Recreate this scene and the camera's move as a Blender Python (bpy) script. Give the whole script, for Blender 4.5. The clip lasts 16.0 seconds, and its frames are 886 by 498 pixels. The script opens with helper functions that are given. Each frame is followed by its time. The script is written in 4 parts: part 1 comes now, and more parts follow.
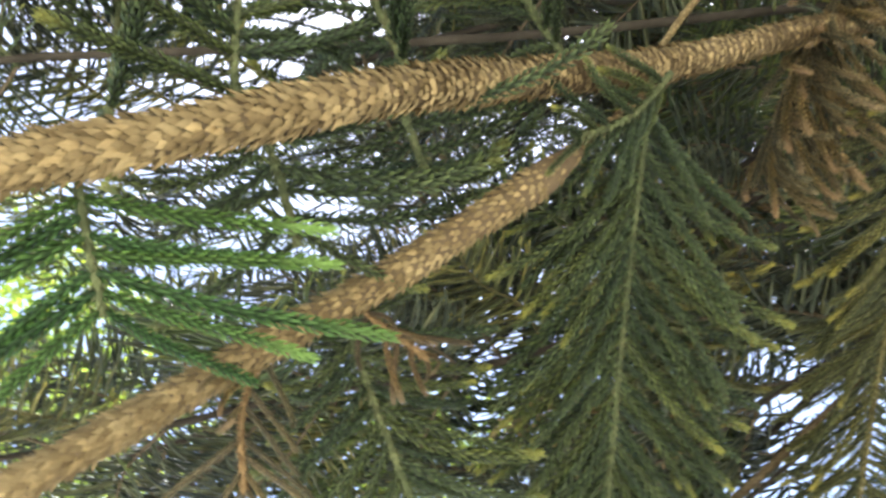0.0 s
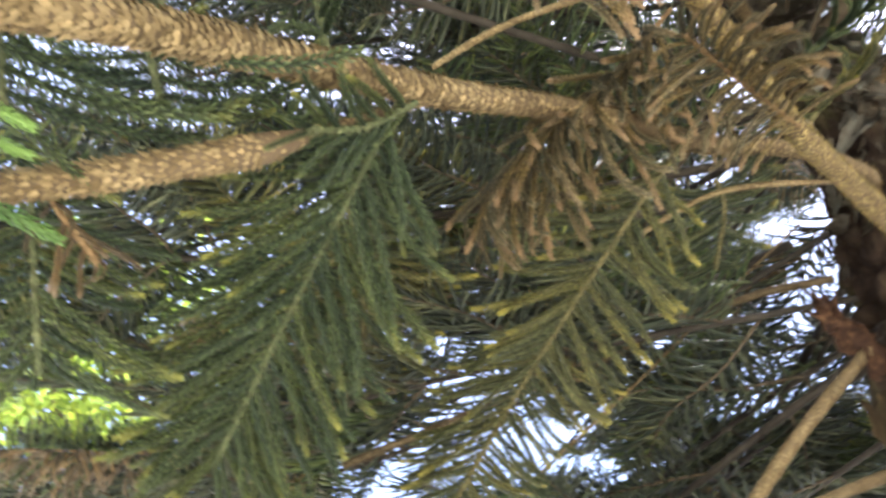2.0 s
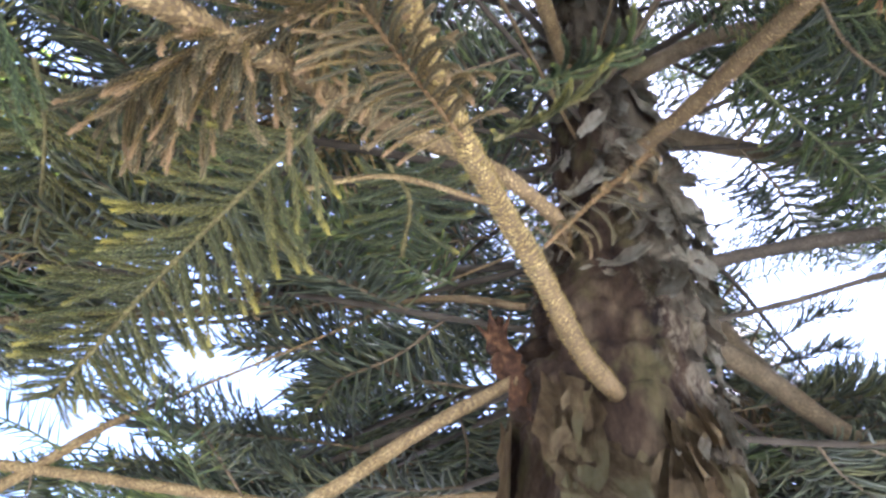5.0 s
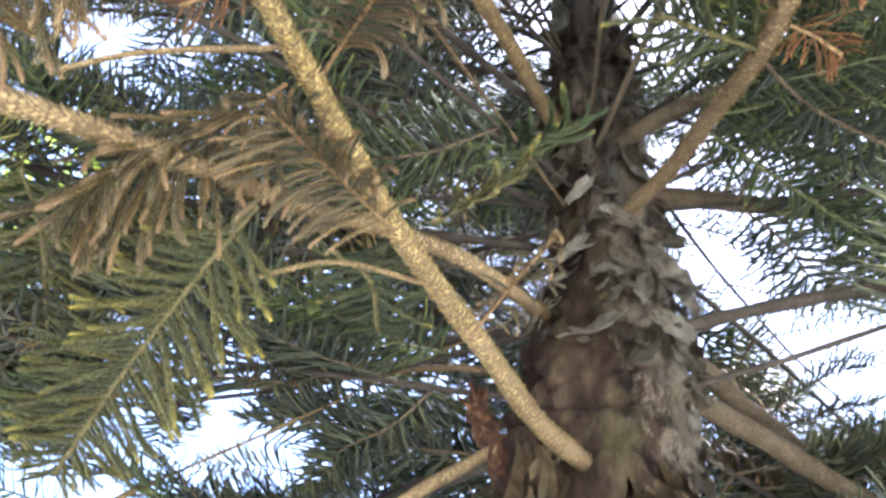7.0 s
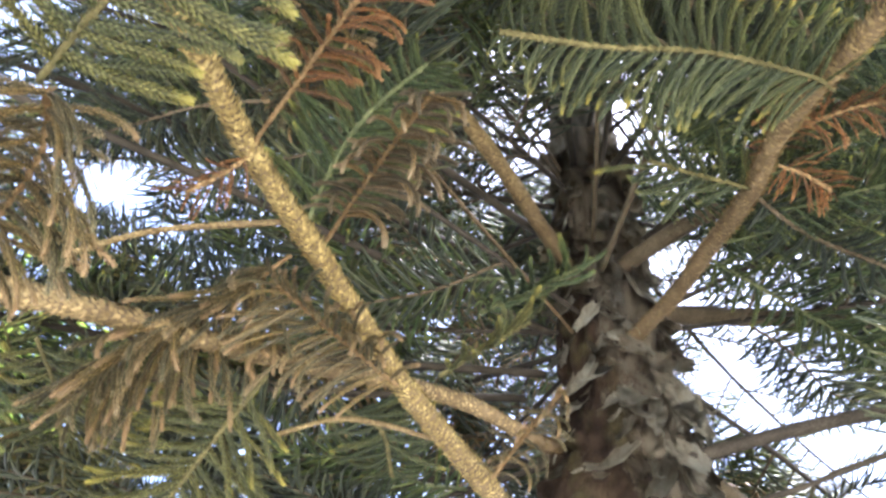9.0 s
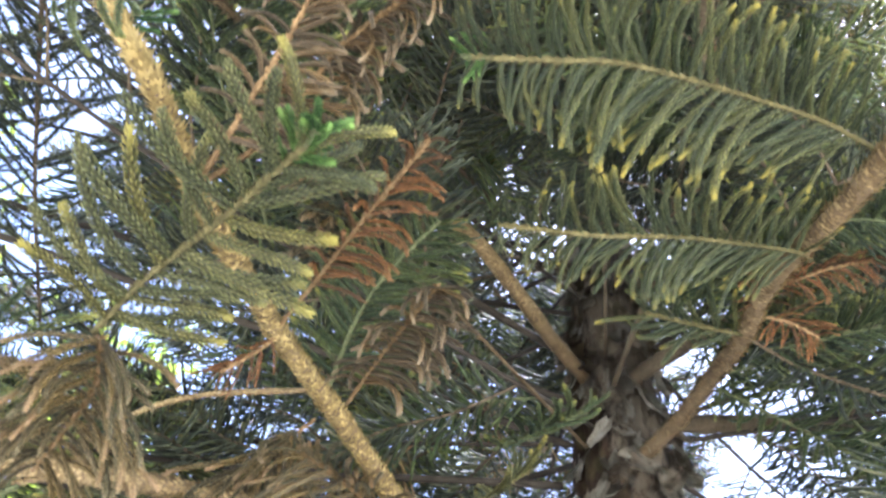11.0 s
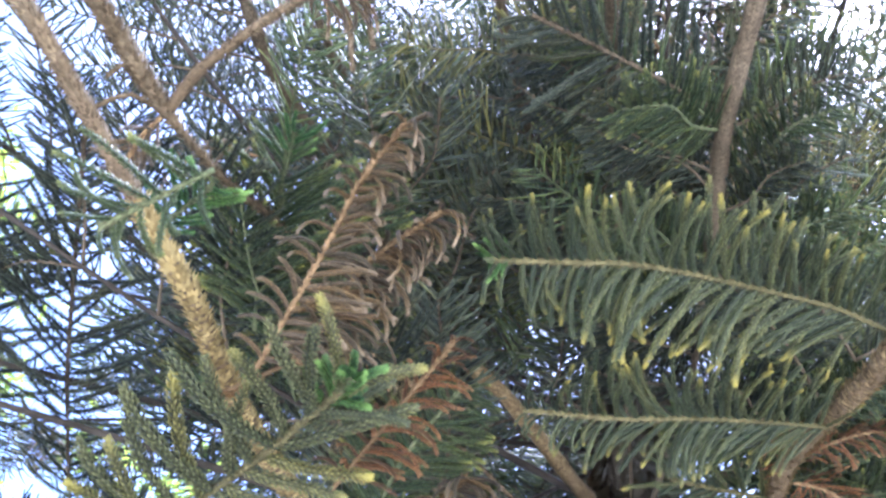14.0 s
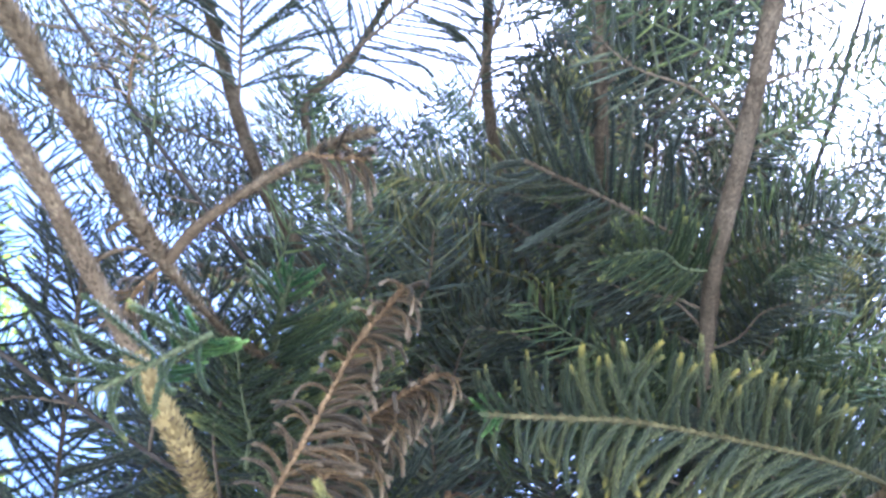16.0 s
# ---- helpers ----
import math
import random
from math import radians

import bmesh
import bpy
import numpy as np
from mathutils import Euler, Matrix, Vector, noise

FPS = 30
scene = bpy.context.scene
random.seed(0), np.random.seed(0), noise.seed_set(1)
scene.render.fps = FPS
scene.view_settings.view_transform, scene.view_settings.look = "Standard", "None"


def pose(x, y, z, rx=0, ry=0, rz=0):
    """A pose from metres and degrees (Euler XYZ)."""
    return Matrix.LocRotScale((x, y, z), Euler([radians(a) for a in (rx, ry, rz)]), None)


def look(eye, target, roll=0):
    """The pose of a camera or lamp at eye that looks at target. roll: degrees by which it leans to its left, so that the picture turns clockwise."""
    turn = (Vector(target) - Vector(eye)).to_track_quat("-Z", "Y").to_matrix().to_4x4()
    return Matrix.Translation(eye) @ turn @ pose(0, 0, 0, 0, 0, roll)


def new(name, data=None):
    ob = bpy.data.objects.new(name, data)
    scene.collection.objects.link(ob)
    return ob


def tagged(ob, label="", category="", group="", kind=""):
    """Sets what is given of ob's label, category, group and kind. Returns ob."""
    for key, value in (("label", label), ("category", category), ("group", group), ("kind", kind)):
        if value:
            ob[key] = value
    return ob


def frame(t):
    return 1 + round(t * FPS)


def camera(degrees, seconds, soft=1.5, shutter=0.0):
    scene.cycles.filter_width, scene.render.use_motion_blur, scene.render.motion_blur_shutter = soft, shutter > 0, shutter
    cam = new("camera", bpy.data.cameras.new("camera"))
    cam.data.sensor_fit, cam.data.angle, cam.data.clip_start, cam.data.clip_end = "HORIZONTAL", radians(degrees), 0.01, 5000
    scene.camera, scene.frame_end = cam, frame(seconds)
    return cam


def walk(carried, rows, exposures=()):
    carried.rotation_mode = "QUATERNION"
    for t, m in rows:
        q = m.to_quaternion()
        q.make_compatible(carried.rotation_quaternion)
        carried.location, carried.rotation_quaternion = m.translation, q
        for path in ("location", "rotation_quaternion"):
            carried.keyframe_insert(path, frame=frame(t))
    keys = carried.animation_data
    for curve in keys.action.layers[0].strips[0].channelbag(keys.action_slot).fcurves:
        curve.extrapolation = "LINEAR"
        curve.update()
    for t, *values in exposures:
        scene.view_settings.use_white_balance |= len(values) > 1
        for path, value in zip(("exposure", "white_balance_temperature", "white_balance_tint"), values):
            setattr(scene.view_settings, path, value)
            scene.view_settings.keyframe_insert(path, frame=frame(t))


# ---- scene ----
cam = camera(51.8, 16.0, soft=2.75, shutter=0.5)
ROWS = [
    (0.0, 0.0000, 0.0000, 1.5000, 145.75, 14.21, 11.10),
    (0.5, 0.0176, -0.0390, 1.4996, 142.38, 13.82, 4.95),
    (1.0, 0.0575, -0.0804, 1.4956, 139.87, 13.22, -0.32),
    (1.5, 0.0823, -0.1166, 1.4946, 136.05, 11.50, -7.40),
    (2.0, 0.1021, -0.1200, 1.4862, 133.36, 9.34, -14.80),
    (2.5, 0.1500, -0.1359, 1.4742, 131.52, 6.59, -22.81),
    (3.0, 0.2037, -0.1611, 1.4702, 130.05, 2.85, -28.26),
    (3.5, 0.2661, -0.1820, 1.4521, 129.12, 0.75, -32.39),
    (4.0, 0.3093, -0.2033, 1.4575, 128.08, -0.07, -36.59),
    (4.2, 0.3291, -0.2073, 1.4571, 128.18, 0.07, -36.24),
    (6.3, 0.6525, -0.4143, 1.4458, 130.78, -5.11, -26.86),
    (6.5, 0.6551, -0.4296, 1.4483, 131.04, -4.78, -26.55),
    (7.0, 0.6589, -0.4680, 1.4616, 132.03, -4.17, -25.99),
    (7.5, 0.6561, -0.5014, 1.4854, 133.21, -3.50, -25.35),
    (8.0, 0.6510, -0.5294, 1.5012, 134.66, -3.15, -24.73),
    (8.5, 0.6369, -0.5414, 1.5141, 136.05, -3.06, -23.90),
    (9.0, 0.6321, -0.5592, 1.5194, 137.47, -2.77, -23.26),
    (9.2, 0.6257, -0.5681, 1.5249, 138.00, -2.58, -22.96),
    (11.3, 0.5549, -0.8260, 1.5613, 140.38, -3.58, -20.89),
    (11.5, 0.5435, -0.8413, 1.5668, 140.63, -3.33, -20.79),
    (12.0, 0.5443, -0.8542, 1.5709, 141.31, -3.22, -19.80),
    (12.5, 0.5375, -0.8595, 1.5773, 142.49, -3.23, -19.76),
    (13.0, 0.5236, -0.8786, 1.5861, 143.68, -3.37, -19.69),
    (13.5, 0.5137, -0.9048, 1.6038, 144.79, -3.46, -19.24),
    (14.0, 0.5088, -0.9193, 1.6104, 145.79, -3.51, -19.38),
    (14.5, 0.4845, -0.9418, 1.6274, 146.40, -3.18, -19.78),
    (15.0, 0.4857, -0.9617, 1.6339, 147.94, -2.86, -19.60),
    (15.5, 0.4807, -0.9796, 1.6404, 149.80, -3.38, -19.51),
    (16.0, 0.4690, -1.0036, 1.6502, 151.04, -3.04, -19.79),
]
walk(cam, [(t, pose(x, y, z, rx, ry, rz)) for t, x, y, z, rx, ry, rz in ROWS],
     exposures=[(0.0, 2.0, 5900, 10), (1.5, 2.22, 5900, 14), (4.0, 2.66, 5150, 24), (6.5, 2.75, 5250, 21), (8.5, 2.72, 5600, 18), (11.5, 2.66, 5250, 21), (13.0, 2.66, 5000, 26), (16.0, 2.38, 4450, 24)])

# ---- world and light: a bright, hazy day, seen from the shade under the tree ----
SUN_ELEV, SUN_AZ = 72.0, 95.0
world = bpy.data.worlds.new("sky")
scene.world = world
world.use_nodes = True
wn = world.node_tree
sky = wn.nodes.new("ShaderNodeTexSky")
sky.sky_type = 'NISHITA'
sky.sun_disc = False
sky.sun_elevation = radians(SUN_ELEV)
sky.sun_rotation = radians(SUN_AZ)
sky.dust_density = 4.0
sky.air_density = 1.0
wn.links.new(sky.outputs[0], wn.nodes["Background"].inputs[0])
wn.nodes["Background"].inputs[1].default_value = 0.15
sun_dir = Vector((math.sin(radians(SUN_AZ)) * math.cos(radians(SUN_ELEV)),
                  math.cos(radians(SUN_AZ)) * math.cos(radians(SUN_ELEV)), math.sin(radians(SUN_ELEV))))
sun = new("sun", bpy.data.lights.new("sun", 'SUN'))
sun.data.energy, sun.data.angle, sun.data.color = 5.0, radians(2.0), (1.0, 0.97, 0.92)
sun.matrix_world = look(sun_dir * 20, (0, 0, 0))

# ---- materials ----


def material(name):
    m = bpy.data.materials.new(name)
    m.use_nodes = True
    n = m.node_tree.nodes
    return m, n, m.node_tree.links, n["Principled BSDF"]


def ramp(n, stops):
    r = n.new("ShaderNodeValToRGB")
    while len(r.color_ramp.elements) < len(stops):
        r.color_ramp.elements.new(0.5)
    for e, (p, c) in zip(r.color_ramp.elements, stops):
        e.position, e.color = p, (*c, 1)
    return r


def noise_tex(n, l, scale, detail=4.0, rough=0.6, coord="Object", tall=1.0):
    tc = n.new("ShaderNodeTexCoord")
    t = n.new("ShaderNodeTexNoise")
    t.inputs["Scale"].default_value = scale
    t.inputs["Detail"].default_value = detail
    t.inputs["Roughness"].default_value = rough
    if tall == 1.0:
        l.new(tc.outputs[coord], t.inputs["Vector"])
    else:
        m = n.new("ShaderNodeMapping")
        m.inputs["Scale"].default_value = (1, 1, 1 / tall)
        l.new(tc.outputs[coord], m.inputs["Vector"])
        l.new(m.outputs[0], t.inputs["Vector"])
    return t


def mix(n, l, a, b, fac, mode='MIX'):
    x = n.new("ShaderNodeMix")
    x.data_type, x.blend_type = 'RGBA', mode
    for socket, v in ((x.inputs[0], fac), (x.inputs[6], a), (x.inputs[7], b)):
        if isinstance(v, (float, int)):
            socket.default_value = v
        elif isinstance(v, tuple):
            socket.default_value = (*v, 1)
        else:
            l.new(v, socket)
    return x.outputs[2]


def bump(n, l, height, strength, distance, shader):
    b = n.new("ShaderNodeBump")
    b.inputs["Strength"].default_value = strength
    b.inputs["Distance"].default_value = distance
    l.new(height, b.inputs["Height"])
    l.new(b.outputs[0], shader.inputs["Normal"])


def attribute(n, name):
    a = n.new("ShaderNodeAttribute")
    a.attribute_name = name
    return a.outputs["Fac"]


def needle_material(name, dark, light, tip, tip_from, translucent):
    """Needle-clad twigs: base colour varied by twig and by patch, and another colour at the growing tip."""
    m, n, l, p = material(name)
    t = noise_tex(n, l, 9.0, 3.0)
    r = ramp(n, [(0.3, dark), (0.7, light)])
    l.new(t.outputs[0], r.inputs[0])
    v = ramp(n, [(0.0, (0.62, 0.68, 0.7)), (0.5, (1, 1, 1)), (1.0, (1.35, 1.2, 0.85))])
    l.new(attribute(n, "rnd"), v.inputs[0])
    body = mix(n, l, r.outputs[0], v.outputs[0], 1.0, 'MULTIPLY')
    geo = n.new("ShaderNodeNewGeometry")
    each = ramp(n, [(0.0, (0.7, 0.72, 0.72)), (0.6, (1.0, 1.0, 1.0)), (1.0, (1.4, 1.38, 1.4))])
    l.new(geo.outputs["Random Per Island"], each.inputs[0])
    body = mix(n, l, body, each.outputs[0], 1.0, 'MULTIPLY')
    # Shade painted in at each needle's base; the pale glaucous tip is natural.
    shade_to_bloom = ramp(n, [(0.0, (0.3, 0.3, 0.28)), (0.45, (0.85, 0.85, 0.85)), (1.0, (1.75, 1.7, 1.65))])
    l.new(attribute(n, "shade_to_bloom"), shade_to_bloom.inputs[0])
    body = mix(n, l, body, shade_to_bloom.outputs[0], 1.0, 'MULTIPLY')
    g = ramp(n, [(tip_from, (0, 0, 0)), (min(tip_from + 0.18, 1.0), (1, 1, 1))])
    l.new(attribute(n, "tip"), g.inputs[0])
    some = ramp(n, [(0.25, (0.0, 0.0, 0.0)), (0.95, (0.9, 0.9, 0.9))])
    l.new(attribute(n, "rnd"), some.inputs[0])
    amount = mix(n, l, g.outputs[0], some.outputs[0], 1.0, 'MULTIPLY')
    col = mix(n, l, body, tip, amount)
    l.new(col, p.inputs["Base Color"])
    p.inputs["Roughness"].default_value = 0.5
    p.inputs["Specular IOR Level"].default_value = 0.25
    tr = n.new("ShaderNodeBsdfTranslucent")
    l.new(col, tr.inputs[0])
    ms = n.new("ShaderNodeMixShader")
    ms.inputs[0].default_value = translucent
    l.new(p.outputs[0], ms.inputs[1])
    l.new(tr.outputs[0], ms.inputs[2])
    l.new(ms.outputs[0], n["Material Output"].inputs[0])
    return m


GREEN = needle_material("green needles", (0.064, 0.092, 0.033), (0.122, 0.152, 0.046), (0.36, 0.34, 0.06), 0.84, 0.22)
YELLOW = needle_material("yellow-tipped needles", (0.098, 0.105, 0.036), (0.182, 0.178, 0.055), (0.4, 0.34, 0.06), 0.8, 0.22)
TIPS = needle_material("green needles with yellow tips", (0.074, 0.092, 0.038), (0.14, 0.152, 0.053), (0.42, 0.34, 0.05), 0.82, 0.22)
FRESH = needle_material("fresh green needles", (0.07, 0.15, 0.035), (0.13, 0.24, 0.055), (0.3, 0.46, 0.1), 0.7, 0.3)
# Darker, bluer copy of the green needles, with shade put into the colour.
BLUISH = needle_material("shade-tinted blue-green needles", (0.058, 0.07, 0.04), (0.102, 0.112, 0.056), (0.11, 0.13, 0.07), 0.85, 0.25)
DEAD = needle_material("dry brown needles", (0.13, 0.09, 0.04), (0.215, 0.157, 0.074), (0.28, 0.21, 0.108), 0.75, 0.12)
OLIVE = needle_material("drying olive needles", (0.18, 0.138, 0.062), (0.295, 0.235, 0.102), (0.33, 0.215, 0.098), 0.72, 0.15)
ORANGE = needle_material("rust-orange dry needles", (0.18, 0.088, 0.03), (0.28, 0.14, 0.048), (0.34, 0.19, 0.07), 0.8, 0.15)


def twig_material(name, a, b, c, scale):
    m, n, l, p = material(name)
    t = noise_tex(n, l, scale, 5.0)
    r = ramp(n, [(0.25, a), (0.5, b), (0.78, c)])
    l.new(t.outputs[0], r.inputs[0])
    geo = n.new("ShaderNodeNewGeometry")
    v = ramp(n, [(0.0, (0.58, 0.55, 0.5)), (0.65, (1.0, 1.0, 1.0)), (1.0, (1.45, 1.43, 1.38))])
    l.new(geo.outputs["Random Per Island"], v.inputs[0])
    l.new(mix(n, l, r.outputs[0], v.outputs[0], 1.0, 'MULTIPLY'), p.inputs["Base Color"])
    p.inputs["Roughness"].default_value = 0.8
    p.inputs["Specular IOR Level"].default_value = 0.15
    f = noise_tex(n, l, 260.0, 3.0)
    bump(n, l, f.outputs[0], 0.4, 0.002, p)
    return m


PALETAN = twig_material("pale yellow-tan branch bark", (0.2, 0.142, 0.045), (0.3, 0.222, 0.072), (0.39, 0.3, 0.11), 22.0)
TAN = twig_material("tan scaly branch bark", (0.15, 0.103, 0.041), (0.24, 0.172, 0.069), (0.34, 0.255, 0.11), 22.0)
DARKTWIG = twig_material("dark brown branch bark", (0.03, 0.024, 0.015), (0.05, 0.041, 0.026), (0.08, 0.066, 0.042), 18.0)
UNDER = twig_material("dark bark between scales", (0.085, 0.057, 0.027), (0.14, 0.098, 0.045), (0.2, 0.142, 0.07), 25.0)
WEATHERED = twig_material("weathered outer bark", (0.07, 0.05, 0.022), (0.12, 0.088, 0.04), (0.2, 0.155, 0.08), 22.0)
GREYTWIG = twig_material("grey-brown branch bark", (0.07, 0.052, 0.026), (0.115, 0.088, 0.046), (0.17, 0.134, 0.075), 18.0)
RACHIS = twig_material("yellow-green twig", (0.075, 0.068, 0.024), (0.125, 0.108, 0.038), (0.19, 0.16, 0.06), 30.0)
GREENTWIG = twig_material("dark green twig", (0.06, 0.072, 0.03), (0.105, 0.118, 0.045), (0.17, 0.165, 0.07), 30.0)
DRYTWIG = twig_material("dry brown twig", (0.14, 0.088, 0.036), (0.225, 0.145, 0.058), (0.3, 0.2, 0.085), 30.0)


def bark_material(name, stops, moss_amount, lichen_amount, lichen_and_light=False):
    m, n, l, p = material(name)
    big = noise_tex(n, l, 16.0, 8.0, 0.72, tall=3.0)
    r = ramp(n, stops)
    l.new(big.outputs[0], r.inputs[0])
    moss = noise_tex(n, l, 13.0, 5.0, tall=2.0)
    mr = ramp(n, [(0.52, (0, 0, 0)), (0.66, (moss_amount,) * 3)])
    l.new(moss.outputs[0], mr.inputs[0])
    col = mix(n, l, r.outputs[0], (0.17, 0.165, 0.06), mr.outputs[0])
    lichen = noise_tex(n, l, 4.5, 9.0, 0.75)
    lr = ramp(n, [(0.58, (0, 0, 0)), (0.7, (lichen_amount,) * 3)])
    l.new(lichen.outputs[0], lr.inputs[0])
    col = mix(n, l, col, (0.42, 0.41, 0.33), lr.outputs[0])
    if lichen_and_light:
        # a ragged strip of grey lichen down the side that faces the light; higher up, grey painted in place of light
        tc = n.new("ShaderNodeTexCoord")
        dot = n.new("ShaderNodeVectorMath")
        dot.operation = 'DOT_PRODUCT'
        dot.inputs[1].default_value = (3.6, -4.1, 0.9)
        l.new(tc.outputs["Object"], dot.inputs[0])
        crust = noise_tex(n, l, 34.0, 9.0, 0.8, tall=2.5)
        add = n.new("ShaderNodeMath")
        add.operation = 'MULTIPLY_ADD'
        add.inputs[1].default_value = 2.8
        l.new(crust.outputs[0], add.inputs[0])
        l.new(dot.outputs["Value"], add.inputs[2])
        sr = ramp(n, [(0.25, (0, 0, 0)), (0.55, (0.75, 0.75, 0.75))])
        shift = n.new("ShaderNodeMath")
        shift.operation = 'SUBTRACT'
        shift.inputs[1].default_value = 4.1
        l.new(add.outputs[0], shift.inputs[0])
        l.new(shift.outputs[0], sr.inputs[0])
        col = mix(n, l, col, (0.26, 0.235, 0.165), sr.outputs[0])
    info = n.new("ShaderNodeObjectInfo")
    v = ramp(n, [(0.0, (0.35, 0.3, 0.25)), (0.25, (0.95, 0.88, 0.77)), (0.7, (1.0, 1.0, 0.96)), (1.0, (1.3, 1.3, 1.22))])
    l.new(info.outputs["Random"], v.inputs[0])
    l.new(mix(n, l, col, v.outputs[0], 1.0, 'MULTIPLY'), p.inputs["Base Color"])
    p.inputs["Roughness"].default_value = 0.9
    p.inputs["Specular IOR Level"].default_value = 0.15
    fine = noise_tex(n, l, 55.0, 9.0, 0.75, tall=2.5)
    bump(n, l, fine.outputs[0], 1.0, 0.03, p)
    return m


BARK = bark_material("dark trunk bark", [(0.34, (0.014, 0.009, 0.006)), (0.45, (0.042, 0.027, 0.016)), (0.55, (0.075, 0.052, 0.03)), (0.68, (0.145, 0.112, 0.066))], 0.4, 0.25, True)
FLAKE = bark_material("pale flaking bark", [(0.28, (0.08, 0.061, 0.038)), (0.37, (0.2, 0.168, 0.108)), (0.46, (0.34, 0.305, 0.212)), (0.6, (0.51, 0.48, 0.365))], 0.2, 0.4)
PLATE = bark_material("thick ochre bark plates", [(0.34, (0.06, 0.039, 0.018)), (0.45, (0.13, 0.092, 0.043)), (0.55, (0.19, 0.142, 0.07)), (0.68, (0.26, 0.21, 0.115))], 0.5, 0.1)
HEART = twig_material("torn reddish wood", (0.012, 0.006, 0.003), (0.05, 0.024, 0.01), (0.15, 0.078, 0.03), 55.0)


LEAF = needle_material("sunlit broad leaves", (0.16, 0.24, 0.03), (0.28, 0.36, 0.05), (0.3, 0.38, 0.06), 0.95, 0.5)


def ground_material():
    m, n, l, p = material("pale light-bouncing ground")
    t = noise_tex(n, l, 0.6, 8.0)
    r = ramp(n, [(0.3, (0.42, 0.395, 0.35)), (0.55, (0.53, 0.505, 0.455)), (0.75, (0.6, 0.58, 0.53))])
    l.new(t.outputs[0], r.inputs[0])
    l.new(r.outputs[0], p.inputs["Base Color"])
    p.inputs["Roughness"].default_value = 0.95
    return m


GROUND = ground_material()

# ---- mesh helpers ----
UP = Vector((0, 0, 1))
rng = random.Random(11)


def tri_mesh(name, v, f, mats, tip=None, rnd=None, slot=None, smooth=False, shade_to_bloom=None):
    """A mesh of triangles from arrays, with the tip and twig values that the needle materials read."""
    v, f = np.asarray(v, np.float32), np.asarray(f, np.int32)
    me = bpy.data.meshes.new(name)
    me.vertices.add(len(v))
    me.vertices.foreach_set("co", v.ravel())
    me.loops.add(f.size)
    me.loops.foreach_set("vertex_index", f.ravel())
    me.polygons.add(len(f))
    me.polygons.foreach_set("loop_start", np.arange(0, f.size, 3, dtype=np.int32))
    for key, data in (("tip", tip), ("rnd", rnd), ("shade_to_bloom", shade_to_bloom)):
        if data is not None:
            me.attributes.new(key, 'FLOAT', 'POINT').data.foreach_set("value", np.asarray(data, np.float32))
    for m in mats:
        me.materials.append(m)
    if slot is not None:
        me.polygons.foreach_set("material_index", np.asarray(slot, np.int32))
    if smooth:
        me.polygons.foreach_set("use_smooth", np.ones(len(f), bool))
    me.update(calc_edges=True)
    me.validate()
    return me


def piece(name, me, parent, label="", m=None):
    ob = new(name, me)
    ob.parent = parent
    if m is not None:
        ob.matrix_basis = m
    if label:
        ob["label"] = label
    return ob


def spline(points, step):
    """A smooth line through the points, sampled about every step metres."""
    p = [np.array(q, float) for q in points]
    p = [2 * p[0] - p[1]] + p + [2 * p[-1] - p[-2]]
    out = []
    for a, b, c, d in zip(p, p[1:], p[2:], p[3:]):
        k = max(2, int(np.linalg.norm(c - b) / step))
        for i in range(k):
            t = i / k
            out.append(0.5 * (2 * b + (c - a) * t + (2 * a - 5 * b + 4 * c - d) * t * t + (3 * b - a - 3 * c + d) * t ** 3))
    out.append(p[-2])
    return np.array(out)


def frames_of(line):
    t = np.gradient(line, axis=0)
    t /= np.linalg.norm(t, axis=1)[:, None]
    ref = np.array([0.0, 0, 1]) if abs(t[0][2]) < 0.9 else np.array([1.0, 0, 0])
    s = np.cross(t, ref)
    s /= np.linalg.norm(s, axis=1)[:, None]
    return t, s, np.cross(s, t)


def tube(line, radii, sides):
    t, s, u = frames_of(line)
    a = np.arange(sides) * 2 * np.pi / sides
    ring = np.cos(a)[None, :, None] * s[:, None] + np.sin(a)[None, :, None] * u[:, None]
    v = (line[:, None] + ring * np.asarray(radii)[..., None, None] if np.ndim(radii) == 1 else line[:, None] + ring * radii[..., None]).reshape(-1, 3)
    f = []
    for i in range(len(line) - 1):
        for j in range(sides):
            a0, a1 = i * sides + j, i * sides + (j + 1) % sides
            f += [(a0, a1, a0 + sides), (a1, a1 + sides, a0 + sides)]
    n = len(v)
    v = np.vstack([v, line[0], line[-1]])
    for j in range(sides):
        f += [(n, (j + 1) % sides, j), (n + 1, n - sides + j, n - sides + (j + 1) % sides)]
    return v, np.array(f)


